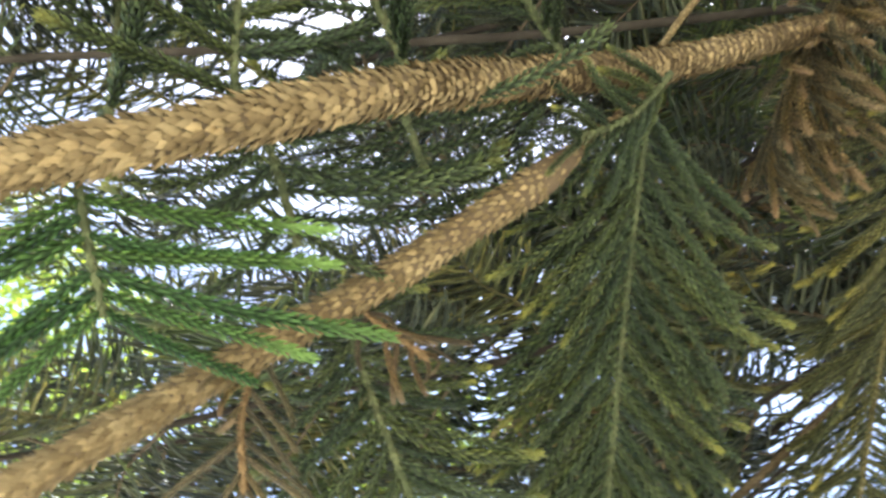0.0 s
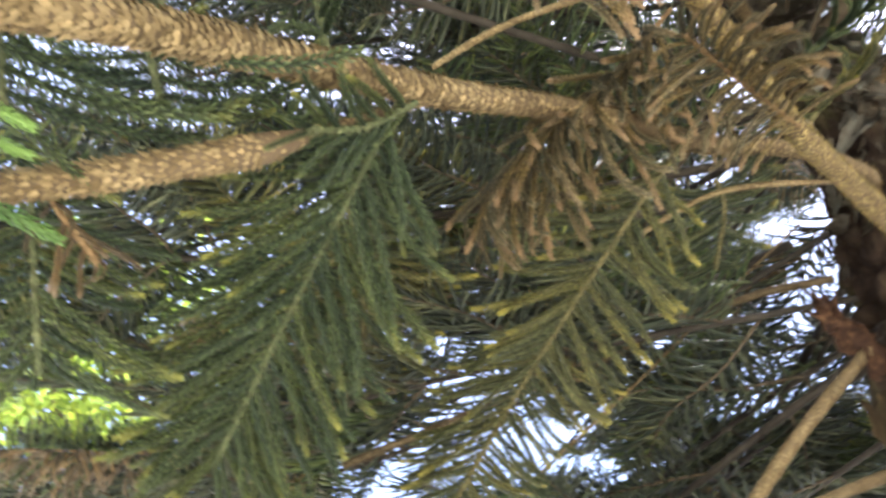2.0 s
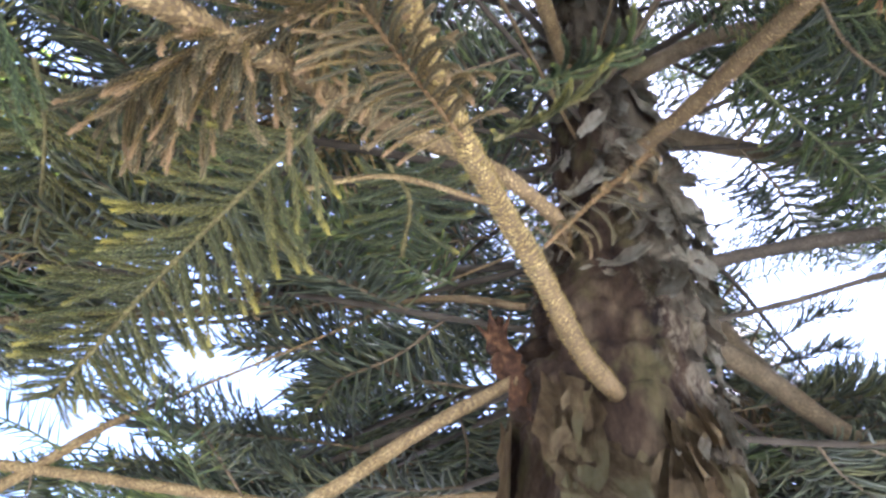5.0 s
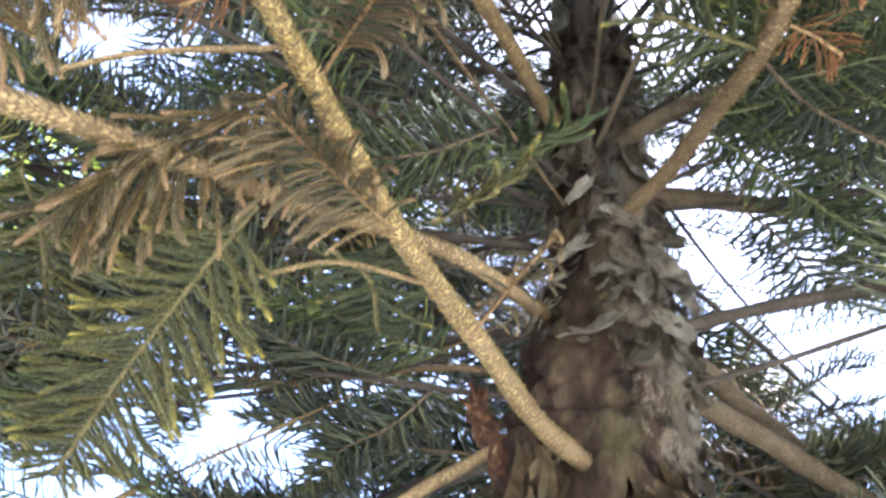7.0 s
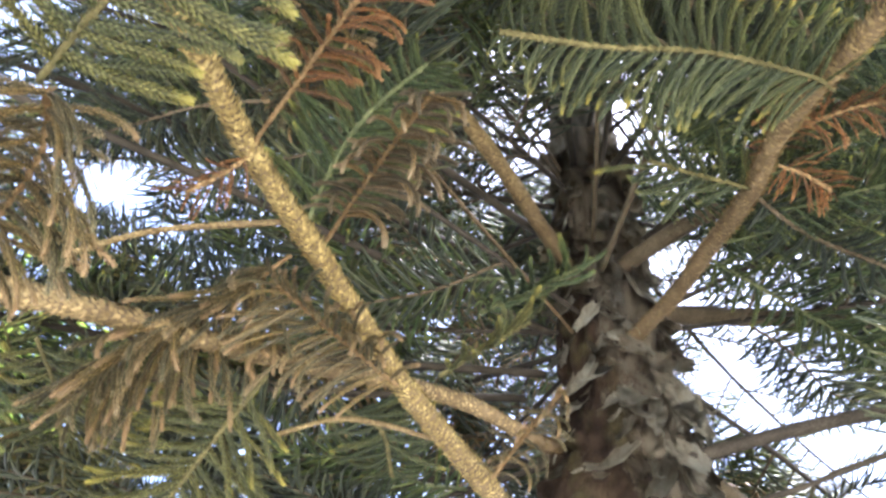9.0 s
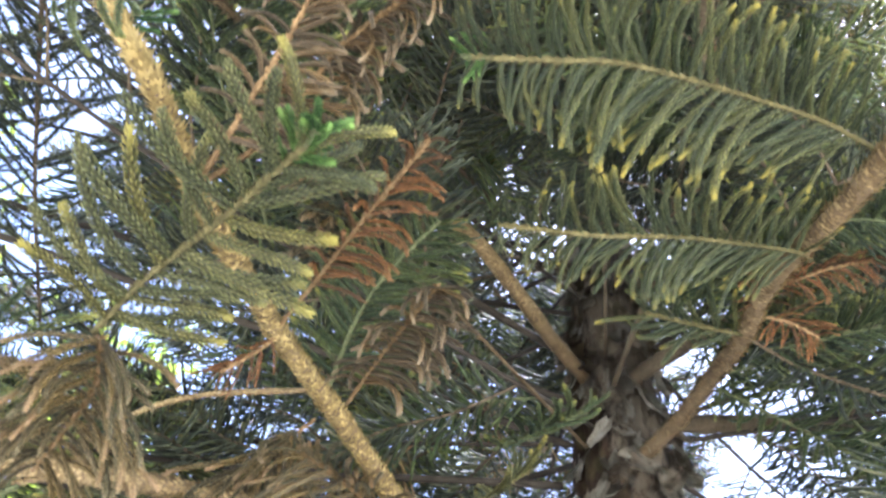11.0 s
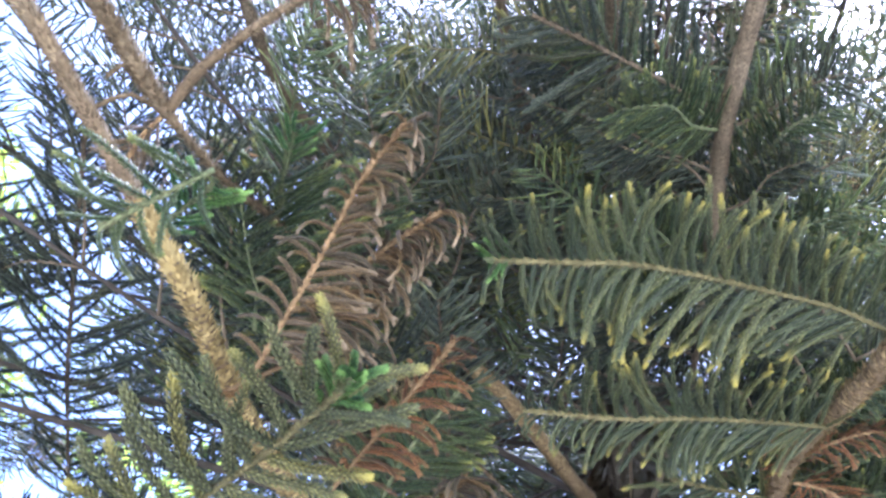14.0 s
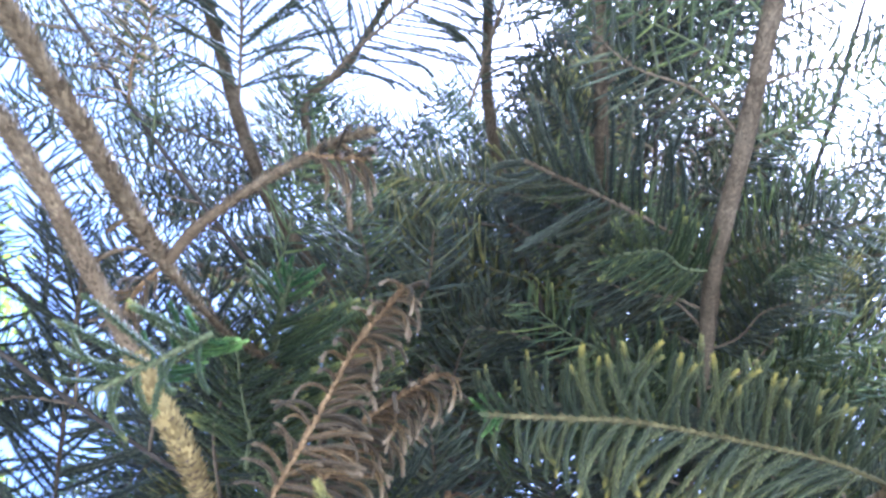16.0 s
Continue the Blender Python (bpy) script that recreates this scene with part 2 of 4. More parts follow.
def clad(line, w, rad, scale, lift, g, base):
    """Small overlapping scales round a branch: their corners and triangles, numbered from base."""
    t, s, u = frames_of(line)
    length = w[-1]
    rows = int(length / (scale * 0.55))
    sv, sf = [], []
    for i in range(rows):
        d = (i + 0.5) / rows * length
        k = min(len(line) - 2, max(0, int(np.searchsorted(w, d)) - 1))
        q = (d - w[k]) / max(1e-6, w[k + 1] - w[k])
        c, rr = line[k] * (1 - q) + line[k + 1] * q, rad[k]
        around = max(6, int(2 * np.pi * rr / (scale * 0.5)))
        for j in range(around):
            a = 2 * np.pi * (j + 0.5 * (i % 2) + g.uniform(-0.14, 0.14)) / around
            o = np.cos(a) * s[k] + np.sin(a) * u[k]
            z = scale * g.uniform(0.8, 1.2) * (0.42 + 0.58 * d / length)
            b = c + o * rr * 0.96 + t[k] * scale * g.uniform(-0.2, 0.2)
            side = np.cross(o, t[k]) + t[k] * g.uniform(-0.12, 0.12)
            top = lift * g.uniform(0.5, 1.5)
            sv += [b + side * z * 0.27, b - side * z * 0.27, b + side * z * 0.34 + t[k] * z * 0.45 + o * z * 0.1, b - side * z * 0.34 + t[k] * z * 0.45 + o * z * 0.1,
                   b + t[k] * z * 0.4 + o * z * (0.16 + 0.3 * top), b + t[k] * z + o * z * top]
            sf += [(base, base + 2, base + 4), (base, base + 4, base + 1), (base + 1, base + 4, base + 3), (base + 2, base + 5, base + 4), (base + 4, base + 5, base + 3)]
            base += 6
    return np.array(sv), np.array(sf)


def scaly_branch(name, points, r0, r1, mat, parent, label="", scale=0.011, lift=0.35, rough=0.12, seed=1, radii=None):
    """A branch clad in the dry bases of old needles, each a small raised scale that points to the tip."""
    g = np.random.default_rng(seed)
    line = spline(points, 0.02)
    w = np.cumsum(np.r_[0, np.linalg.norm(np.diff(line, axis=0), axis=1)])
    length = w[-1]
    line = line + np.stack([np.interp(w, np.linspace(0, length, 9), g.normal(0, r0 * rough, 9)) for _ in range(3)], 1)
    rad = np.interp(w / length, *zip(*(radii or ((0, r0), (1, r1)))))
    rad = rad * (1 + 0.05 * np.sin(w * 40 + seed))
    v, f = tube(line, rad, 10)
    verts, faces = [v], [f]
    if scale:
        sv, sf = clad(line, w, rad, scale, lift, g, len(v))
        verts.append(sv)
        faces.append(sf)
    slot = np.r_[np.full(len(f), 1 if scale else 0), np.zeros(sum(len(q) for q in faces[1:]))]
    me = tri_mesh(name, np.vstack(verts), np.vstack(faces), [mat, UNDER if mat in (TAN, PALETAN) else UNDER if mat == WEATHERED else mat], slot=slot)
    return piece(name, me, parent, label)


# ---- needle-clad twigs ----


def twig_line(length, bend, seed, segs, sway, power):
    """A line along +y that turns towards +z by the angle bend, most of it near the tip when power is high."""
    q = np.linspace(0, 1, segs)
    turn = bend * q ** power
    mid = (turn[1:] + turn[:-1]) / 2
    y, z = np.r_[0, np.cumsum(np.cos(mid))], np.r_[0, np.cumsum(np.sin(mid))]
    return np.stack([sway * length * np.sin(q * 2.6 + seed) * q, y * length / (segs - 1), z * length / (segs - 1)], 1)


def twig_shape(length, core, needle, rings, around, bend, seed, sides=5, segs=9, spread=0.5, sway=0.08, power=1.2):
    """A branchlet like a braided rope: rings of short incurved needles, each overlapping the next, to a blunt tip."""
    g = np.random.default_rng(seed)
    line = twig_line(length, bend, seed, segs, sway, power)
    q = np.linspace(0, 1, segs)
    v, f = tube(line, core * (1 - 0.35 * q ** 4), sides)
    ring, turn = np.divmod(np.arange(rings * around), around)
    s = (ring + 0.5) / rings
    at = np.stack([np.interp(s, q, line[:, k]) for k in range(3)], 1)
    d = np.stack([np.interp(s, q, np.gradient(line[:, k], q)) for k in range(3)], 1)
    d /= np.linalg.norm(d, axis=1)[:, None]
    x = np.cross(d, (1.0, 0.0, 0.1))
    x /= np.linalg.norm(x, axis=1)[:, None]
    a = 2 * np.pi * (turn + 0.5 * (ring % 2)) / around + g.uniform(-0.16, 0.16, len(s))
    o = np.cos(a)[:, None] * x + np.sin(a)[:, None] * np.cross(x, d)
    p = np.cross(d, o)
    size = (needle * g.uniform(0.85, 1.15, len(s)) * np.minimum(1.0, 0.6 + s * 5) * (1 - 0.3 * np.maximum(0, s - 0.9) / 0.1))[:, None]
    e = (spread * g.uniform(0.8, 1.2, len(s)) * (1 - 0.75 * np.maximum(0, s - 0.88) / 0.12))[:, None]
    k = at + o * core * 0.8
    w = needle * 0.24
    corners = np.stack([k + p * w, k - p * w, k + o * w * 0.5 + (d * np.cos(e * 1.5) + o * np.sin(e * 1.5)) * size * 0.55,
                        k + (d * np.cos(e) + o * np.sin(e)) * size], 1).reshape(-1, 3)
    base = len(v) + 4 * np.arange(len(s))[:, None]
    tris = np.concatenate([base + (0, 2, 3), base + (2, 1, 3), base + (0, 1, 2)])
    n = len(s)
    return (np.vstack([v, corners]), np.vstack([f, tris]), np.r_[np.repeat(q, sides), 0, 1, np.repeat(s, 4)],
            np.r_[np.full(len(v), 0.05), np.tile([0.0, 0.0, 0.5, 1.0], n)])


def rope_shape(length, r, bend, seed, sides=3, segs=7, sway=0.1, power=1.2):
    """The same branchlet far off: a rope with a rough outline."""
    g = np.random.default_rng(seed)
    q = np.linspace(0, 1, segs)
    rad = (r * (1 - 0.3 * q * q))[:, None] * g.uniform(0.65, 1.35, (segs, sides))
    v, f = tube(twig_line(length, bend, seed, segs, sway, power), rad, sides)
    return v, f, np.r_[np.repeat(q, sides), 0, 1], np.r_[g.uniform(0.15, 0.9, segs * sides), 0.4, 0.6]


TWIG = 0.15     # length of the twig meshes; placed twigs are scaled from it
BENDS = (-0.25, 0.2, 0.5, 0.8, 1.1, 1.45)
DROOPS = (0.3, 0.6, 0.9, 1.3, 1.7, 2.3)
NEAR = {"live": [twig_shape(TWIG, 0.0034, 0.0082, 36, 5, b, 5 + i, spread=0.58) for i, b in enumerate(BENDS)],
        "dead": [twig_shape(TWIG, 0.0036, 0.0072, 36, 5, b, 25 + i, segs=12, spread=0.34, power=1.5) for i, b in enumerate(DROOPS)]}
NEAR["slim"] = [twig_shape(TWIG, 0.0024, 0.0088, 25, 5, b, 15 + i, spread=0.6) for i, b in enumerate(BENDS)]
NEAR["slim dead"] = [twig_shape(TWIG, 0.0024, 0.0072, 27, 5, b, 35 + i, segs=12, spread=0.5, power=1.5) for i, b in enumerate(DROOPS)]
MID = {"live": [twig_shape(TWIG, 0.0036, 0.0115, 14, 4, b, 85 + i, 3, 6) for i, b in enumerate(BENDS)],
       "dead": [twig_shape(TWIG, 0.0036, 0.0115, 13, 4, b, 95 + i, 3, 8, spread=0.35, power=1.5) for i, b in enumerate(DROOPS)]}
FAR = {"live": [rope_shape(TWIG, 0.0056, b, 45 + i) for i, b in enumerate(BENDS)],
       "dead": [rope_shape(TWIG, 0.006, b, 65 + i, power=1.5) for i, b in enumerate(DROOPS)]}
KINDS = {"green": ("live", GREEN, GREENTWIG), "yellow": ("live", YELLOW, RACHIS), "tipped": ("live", TIPS, RACHIS), "fresh": ("live", FRESH, GREENTWIG), "blue": ("live", BLUISH, GREYTWIG),
         "dead": ("dead", DEAD, DRYTWIG), "olive": ("dead", OLIVE, DRYTWIG), "orange": ("dead", ORANGE, DRYTWIG)}
twig_meshes = {}


def twig_mesh(kind, i, shade, shape):
    key = kind, i, shade, shape
    if key not in twig_meshes:
        v, f, t, bl = NEAR[shape][i]
        twig_meshes[key] = tri_mesh("branchlet", v, f, [KINDS[kind][1]], t, np.full(len(v), (shade + 0.5) / 5), shade_to_bloom=bl)
    return twig_meshes[key]


def rows_of_twigs(line, normal, length, gap, g, dead, sides=((1, 1.0, 1.0), (-1, 1.0, 1.0)), start=0.06, lean=(62, 36), fall=0.5, fat=0.8, curl=-0.5, lift=0.8, bends=None, taper=0.5, wild=13):
    """Places of the branchlets along both sides of a rachis: (matrix, shape, shade). Each side: its sign, the length and the gap of its branchlets."""
    t, _, _ = frames_of(line)
    w = np.cumsum(np.r_[0, np.linalg.norm(np.diff(line, axis=0), axis=1)])
    total, out = w[-1], []
    low, high = bends or ((0, 5) if dead else (1, 4))
    for side, part, spread in sides:
        d = start * total
        while d < total:
            k = min(len(line) - 1, int(np.searchsorted(w, d)))
            s = d / total
            tan = Vector(t[k])
            n = (normal - tan * normal.dot(tan)).normalized()
            across = tan.cross(n) * side
            a = radians(lean[0] + (lean[1] - lean[0]) * s + g.uniform(-wild, wild))
            way = (across * math.sin(a) + tan * math.cos(a) + n * g.uniform(-0.25, 0.25)).normalized()
            if dead:
                way = (way - UP * g.uniform(0.3, 1.0) * fall).normalized()
                up = -UP + Vector((g.uniform(-0.3, 0.3), g.uniform(-0.3, 0.3), 0)) - tan * 0.35
            else:
                up = n * lift + Vector((g.uniform(-0.35, 0.35), g.uniform(-0.35, 0.35), g.uniform(-0.25, 0.25))) + tan * curl
            up = (up - way * up.dot(way)).normalized()
            size = length * part * (0.62 + 0.5 * math.sin(math.pi * min(1.0, 0.12 + 0.75 * s))) * (1 - taper * max(0.0, s - 0.75) / 0.25) * g.uniform(0.78, 1.14)
            m = Matrix((way.cross(up), way, up)).transposed().to_4x4()
            thick = fat * (0.6 + 0.4 * size / TWIG)
            m = Matrix.Translation(Vector(line[k]) + across * 0.001) @ m @ Matrix.Diagonal((thick, size / TWIG, 0.5 * thick + 0.5 * size / TWIG, 1))
            out.append((m, g.randint(low, high), g.randrange(5)))
            d += gap * spread * g.uniform(0.75, 1.25)
    return out


def near_frond(kind, points, length, parent, label, normal=(0, 0, 1), gap=0.021, r=0.0046, seed=1, fat=0.8, **more):
    """A frond close to the camera: its rachis, and each branchlet a piece of its own."""
    g = random.Random(seed)
    shape, _, wood = KINDS[kind]
    slim = "slim" if shape == "live" and fat < 0.85 else "slim dead" if shape == "dead" and fat < 0.8 else ""
    line = spline(points, 0.015)
    w = np.cumsum(np.r_[0, np.linalg.norm(np.diff(line, axis=0), axis=1)])
    rad = r * (0.62 if shape == "dead" else 0.8) * (1 - 0.5 * w / w[-1])
    v, f = tube(line, rad, 7)
    sv, sf = clad(line, w, rad, 0.0085, 0.6, np.random.default_rng(seed), len(v))
    frond = piece("frond", tri_mesh("frond", np.vstack([v, sv]), np.vstack([f, sf]), [wood]), parent, label)
    for m, i, shade in rows_of_twigs(line, Vector(normal).normalized(), length, gap, g, shape == "dead", fat=fat * (1.2 if slim else 1.0), **more):
        piece("branchlet", twig_mesh(kind, i, shade, slim or shape), frond, m=m)
    return frond


far_meshes = {}


def far_mesh(kind, i, shape="rope"):
    """One of the joined fronds for the farther branches: half a metre long, along +y, its flat side up."""
    key = kind, i, shape
    if key not in far_meshes:
        g = random.Random(100 + i)
        kin, needles, wood = KINDS[kind]
        sag = g.uniform(-0.05, 0.09)
        line = spline([(0, 0, 0), (g.uniform(-0.02, 0.02), 0.17, sag * 0.6), (g.uniform(-0.04, 0.04), 0.34, sag), (g.uniform(-0.05, 0.05), 0.5, sag * 0.9)], 0.03)
        v, f = tube(line, 0.0045 * (1 - 0.6 * np.linspace(0, 1, len(line))), 5)
        vs, fs, ts, rs, bs, ss, base = [v], [f], [np.zeros(len(v))], [np.zeros(len(v))], [np.zeros(len(v))], [np.ones(len(f))], len(v)
        for m, k, shade in rows_of_twigs(line, UP, 0.125, {"thin": 0.017, "mid": 0.011}.get(shape, 0.0112), g, kin == "dead", fat={"thin": 0.52, "mid": 0.6}.get(shape, 0.64)):
            v, f, t, bl = (MID if shape == "mid" else FAR)[kin][k]
            a = np.array(m)
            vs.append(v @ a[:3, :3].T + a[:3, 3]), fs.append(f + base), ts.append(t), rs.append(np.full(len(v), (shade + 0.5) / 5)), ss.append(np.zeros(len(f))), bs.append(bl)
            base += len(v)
        far_meshes[key] = tri_mesh("frond", np.vstack(vs), np.vstack(fs), [needles, wood], np.concatenate(ts), np.concatenate(rs), np.concatenate(ss), shade_to_bloom=np.concatenate(bs))
    return far_meshes[key]


def far_frond(kind, base, tip, parent, normal=(0, 0, 1), shape="rope", label="", stretch=1.0):
    base, way = Vector(base), Vector(tip) - Vector(base)
    y = way.normalized()
    n = Vector(normal)
    z = (n - y * n.dot(y)).normalized()
    k = way.length / 0.5
    m = Matrix.Translation(base) @ Matrix((y.cross(z), y, z)).transposed().to_4x4() @ Matrix.Diagonal((stretch * (0.5 + 0.5 * k), k, 0.5 + 0.5 * k, 1))
    return piece("frond", far_mesh(kind, rng.randrange(5), shape), parent, label, m)

# ---- ground ----
# Unseen ground, made pale to throw light up into the crown.
bm = bmesh.new()
bmesh.ops.create_grid(bm, x_segments=60, y_segments=60, size=1500)
for q in bm.verts:
    d = q.co.length
    q.co.z = noise.noise(q.co * 0.02) * min(2.0, d * 0.01) if d > 60 else 0.0
me = bpy.data.meshes.new("ground")
bm.to_mesh(me)
bm.free()
me.materials.append(GROUND)
tagged(new("ground", me), "unseen pale ground under and around the trees, for bounced light", "ground", kind="structure")

# ---- the tree: trunk ----
tree = tagged(new("norfolk_pine"), "tall araucaria pine with flaking bark and rope-like green and dead foliage", "tree")
tree.location = (1.60, 0.93, 0.0)
TREE_AT = Vector(tree.location)


def trunk_axis(z):
    low, high = min(1.0, max(0.0, (2.75 - z) / 0.3)), min(1.0, max(0.0, z - 2.2))
    lean = 0.045 * max(0.0, 1 - abs(z - 2.8) / 0.45)
    return np.array([1.60 + 0.032 * low + 0.03 * high + 0.66 * lean, 0.93 + 0.028 * low - 0.02 * high - 0.75 * lean, z])


def trunk_radius(z):
    return float(np.interp(z, [0, 0.3, 2.0, 2.25, 2.5, 2.65, 2.8, 3.0, 3.2, 4.0, 6.0, 9.0], [0.34, 0.29, 0.24, 0.218, 0.192, 0.174, 0.15, 0.127, 0.114, 0.1, 0.075, 0.02]))


def build_trunk():
    """Plates parted by cracks, larger and smoother low down, ragged above."""
    zs = np.concatenate([np.arange(0, 1.8, 0.1), np.arange(1.8, 4.2, 0.009), np.arange(4.2, 9.01, 0.2)])
    sides = 150
    line = np.array([trunk_axis(z) for z in zs])
    rad = np.zeros((len(zs), sides))
    for i, z in enumerate(zs):
        size = float(np.interp(z, [2.3, 2.75], [7.0, 15.0]))
        ragged = float(np.interp(z, [2.35, 2.85], [0.0, 1.0]))
        for j in range(sides):
            a = 2 * math.pi * j / sides
            p = Vector((math.cos(a) * 0.17, math.sin(a) * 0.17, z * 0.32))
            side = max(ragged, min(1.0, max(0.0, (math.cos(a + 0.85) - 0.3) * 2.5)))
            warp = p + Vector((noise.noise(p * 14), noise.noise(p * 14 + Vector((5, 0, 0))), noise.noise(p * 14 + Vector((0, 7, 0))))) * 0.035
            d, c = noise.voronoi(warp * size)
            edge = min(1.0, (d[1] - d[0]) * 3.0)
            plate = noise.cell(c[0] * 7.3)
            slope = (warp * size - c[0]).z
            rough = noise.fractal(p * 22, 0.7, 2.1, 6)
            rad[i, j] = trunk_radius(z) * (0.9 + (0.025 + 0.09 * side) * edge + (0.035 + 0.045 * side) * plate - 0.04 * side * slope + (0.015 + 0.06 * side) * rough)
    v, f = tube(line, rad, sides)
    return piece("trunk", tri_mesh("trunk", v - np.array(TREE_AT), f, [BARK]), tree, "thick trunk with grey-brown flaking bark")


trunk = build_trunk()


def flake_mesh(seed, wide=0.045, flat=False):
    """A ragged plate of bark, curled like paper and peeling away at its lower end."""
    g = random.Random(seed)
    n, m = 8, 9
    w, h = wide * g.uniform(0.75, 1.3), wide * g.uniform(1.4, 2.4)
    bow = w * (g.uniform(2.0, 4.0) if flat else g.uniform(0.45, 1.4))
    low, lean = g.uniform(0.0, 0.25) if flat else g.uniform(0.2, 1.3), g.uniform(-0.35, 0.35)
    vs, fs = [], []
    for i in range(m):
        q = i / (m - 1) - 0.5
        for j in range(n):
            u = j / (n - 1) - 0.5
            ragged = 1 + 0.55 * noise.noise(Vector((u * 3.1 + seed * 3.7, q * 3.7, seed)))
            x = u * w * math.sqrt(1 - 2.6 * q * q) * ragged
            z = q * h * (1 + 0.4 * noise.noise(Vector((u * 4.3, seed * 1.9, 4.0))))
            y = bow * (1 - math.cos(x / bow)) + w * low * max(0.0, -q) ** 1.6 * 2 + 0.15 * w * noise.noise(Vector((u * 4, q * 4, seed * 2.3)))
            vs.append((bow * math.sin(x / bow) + lean * z, y, z))
    for i in range(m - 1):
        for j in range(n - 1):
            k = i * n + j
            fs.append((k, k + 1, k + n + 1, k + n))
    bm = bmesh.new()
    points = [bm.verts.new(p) for p in vs]
    for q in fs:
        bm.faces.new([points[k] for k in q])
    bmesh.ops.solidify(bm, geom=bm.faces[:], thickness=0.014 if flat else 0.003)
    me = bpy.data.meshes.new("bark_flake")
    bm.to_mesh(me)
    bm.free()
    me.materials.append(PLATE if flat else FLAKE)
    return me


def set_flake(me, z, degrees, out_by, tilt, roll, yaw, size):
    a = radians(degrees)
    out = Vector((math.cos(a), math.sin(a), 0))
    turn = Matrix((UP.cross(out) * -1, out, UP)).transposed().to_4x4()
    at = Vector(trunk_axis(z)) - TREE_AT + out * trunk_radius(z) * out_by
    piece("bark_flake", me, trunk, m=Matrix.Translation(at) @ turn @ pose(0, 0, 0, tilt, roll, yaw) @ Matrix.Scale(size, 4))


flakes = [flake_mesh(s) for s in range(16)]
plates = [flake_mesh(40 + s, 0.11, True) for s in range(6)]
bark_rng = random.Random(19)
for i in range(16):
    set_flake(plates[i % 6], 1.97 + 0.33 * bark_rng.random(), 150 + 140 * (i + bark_rng.random()) / 16, 1.01, bark_rng.uniform(-2, 12), bark_rng.uniform(-35, 35), bark_rng.uniform(-8, 8), bark_rng.uniform(0.8, 1.35))
for i in range(282):
    strip = i < 80
    z = bark_rng.uniform(2.05, 2.8) if strip else 2.56 + 1.3 * bark_rng.random()
    degrees = bark_rng.gauss(300, 18) if strip else bark_rng.uniform(165, 325)
    size = 0.35 + 0.5 * bark_rng.random() if strip else (0.42 if z < 2.95 else 0.65) + 0.9 * bark_rng.random() ** 1.6
    set_flake(flakes[i % 16], z, degrees, bark_rng.uniform(0.99, 1.08) if strip else bark_rng.uniform(1.05, 1.17), bark_rng.uniform(-10, 20 if strip else 34), bark_rng.uniform(-55, 55) * (0.35 if strip else 0.65), bark_rng.uniform(-45, 45), size)


# ---- the tree: branches close to the camera ----
def branch(points, r0, r1, mat, label="", **more):
    """Points in the world; the mesh is kept in the tree's own space."""
    return scaly_branch("branch", [np.array(p) - np.array(TREE_AT) for p in points], r0, r1, mat, tree, label, **more)


def T(points):
    return [tuple(np.array(p) - np.array(TREE_AT)) for p in points]


low_branch = branch([(1.45, 0.86, 2.68), (1.36, 0.755, 2.59), (1.27, 0.675, 2.535), (1.158, 0.65, 2.54), (1.05, 0.635, 2.53), (0.956, 0.645, 2.53), (0.86, 0.61, 2.485), (0.73, 0.55, 2.425), (0.588, 0.512, 2.39), (0.412, 0.480, 2.35),
                     (0.272, 0.43, 2.295), (0.149, 0.375, 2.235), (0.05, 0.335, 2.19), (-0.07, 0.315, 2.17), (-0.237, 0.295, 2.165), (-0.42, 0.28, 2.16)],
                    0.0185, 0.0195, TAN, "thick tan branch clad in dry pointed scales", scale=0.0135, lift=0.5, seed=3, rough=0.05, radii=((0, 0.0135), (0.45, 0.014), (0.65, 0.0175), (1, 0.0195)))
side_branch = branch([(0.42, 0.48, 2.35), (0.30, 0.478, 2.28), (0.197, 0.498, 2.24), (0.134, 0.521, 2.24), (0.03, 0.558, 2.24), (-0.097, 0.588, 2.235), (-0.258, 0.624, 2.225), (-0.45, 0.67, 2.22)],
                     0.004, 0.0175, TAN, "tan scaly side branch", scale=0.0135, lift=0.5, seed=4, radii=((0, 0.004), (0.2, 0.005), (0.27, 0.0165), (1, 0.0175)))
long_branch = branch([(1.50, 0.80, 2.31), (1.36, 0.735, 2.32), (1.205, 0.645, 2.36), (0.986, 0.537, 2.44), (0.789, 0.400, 2.52), (0.638, 0.280, 2.56), (0.482, 0.096, 2.575), (0.382, -0.047, 2.60), (0.32, -0.09, 2.64), (0.265, -0.127, 2.677)],
                     0.0185, 0.0125, PALETAN, "long pale tan branch with small scales", scale=0.0115, lift=0.75, seed=5, rough=0.06)
outer_branch = branch([(0.30, -0.103, 2.653), (0.229, -0.151, 2.70), (0.079, -0.25, 2.80), (-0.039, -0.313, 2.87), (-0.2, -0.38, 2.95)],
                      0.0125, 0.012, WEATHERED, "weathered outer end of the long branch", scale=0.0115, lift=0.8, seed=25, rough=0.06)
right_branch = branch([(1.60, 0.80, 2.97), (1.60, 0.606, 2.95), (1.557, 0.412, 2.90), (1.49, 0.20, 2.82), (1.42, 0.02, 2.77), (1.377, -0.249, 2.69), (1.33, -0.5, 2.64), (1.28, -0.9, 2.6)],
                      0.0175, 0.0145, TAN, "brown scaly branch rising from the trunk", scale=0.015, lift=0.7, seed=6, rough=0.08)
stub_branch = branch([(1.58, 0.92, 3.30), (1.47, 0.835, 3.28), (1.34, 0.74, 3.27), (1.215, 0.665, 3.31), (1.12, 0.635, 3.37), (1.03, 0.62, 3.43)], 0.02, 0.0185, TAN, "bare tan branch high on the trunk", scale=0.008, seed=7)
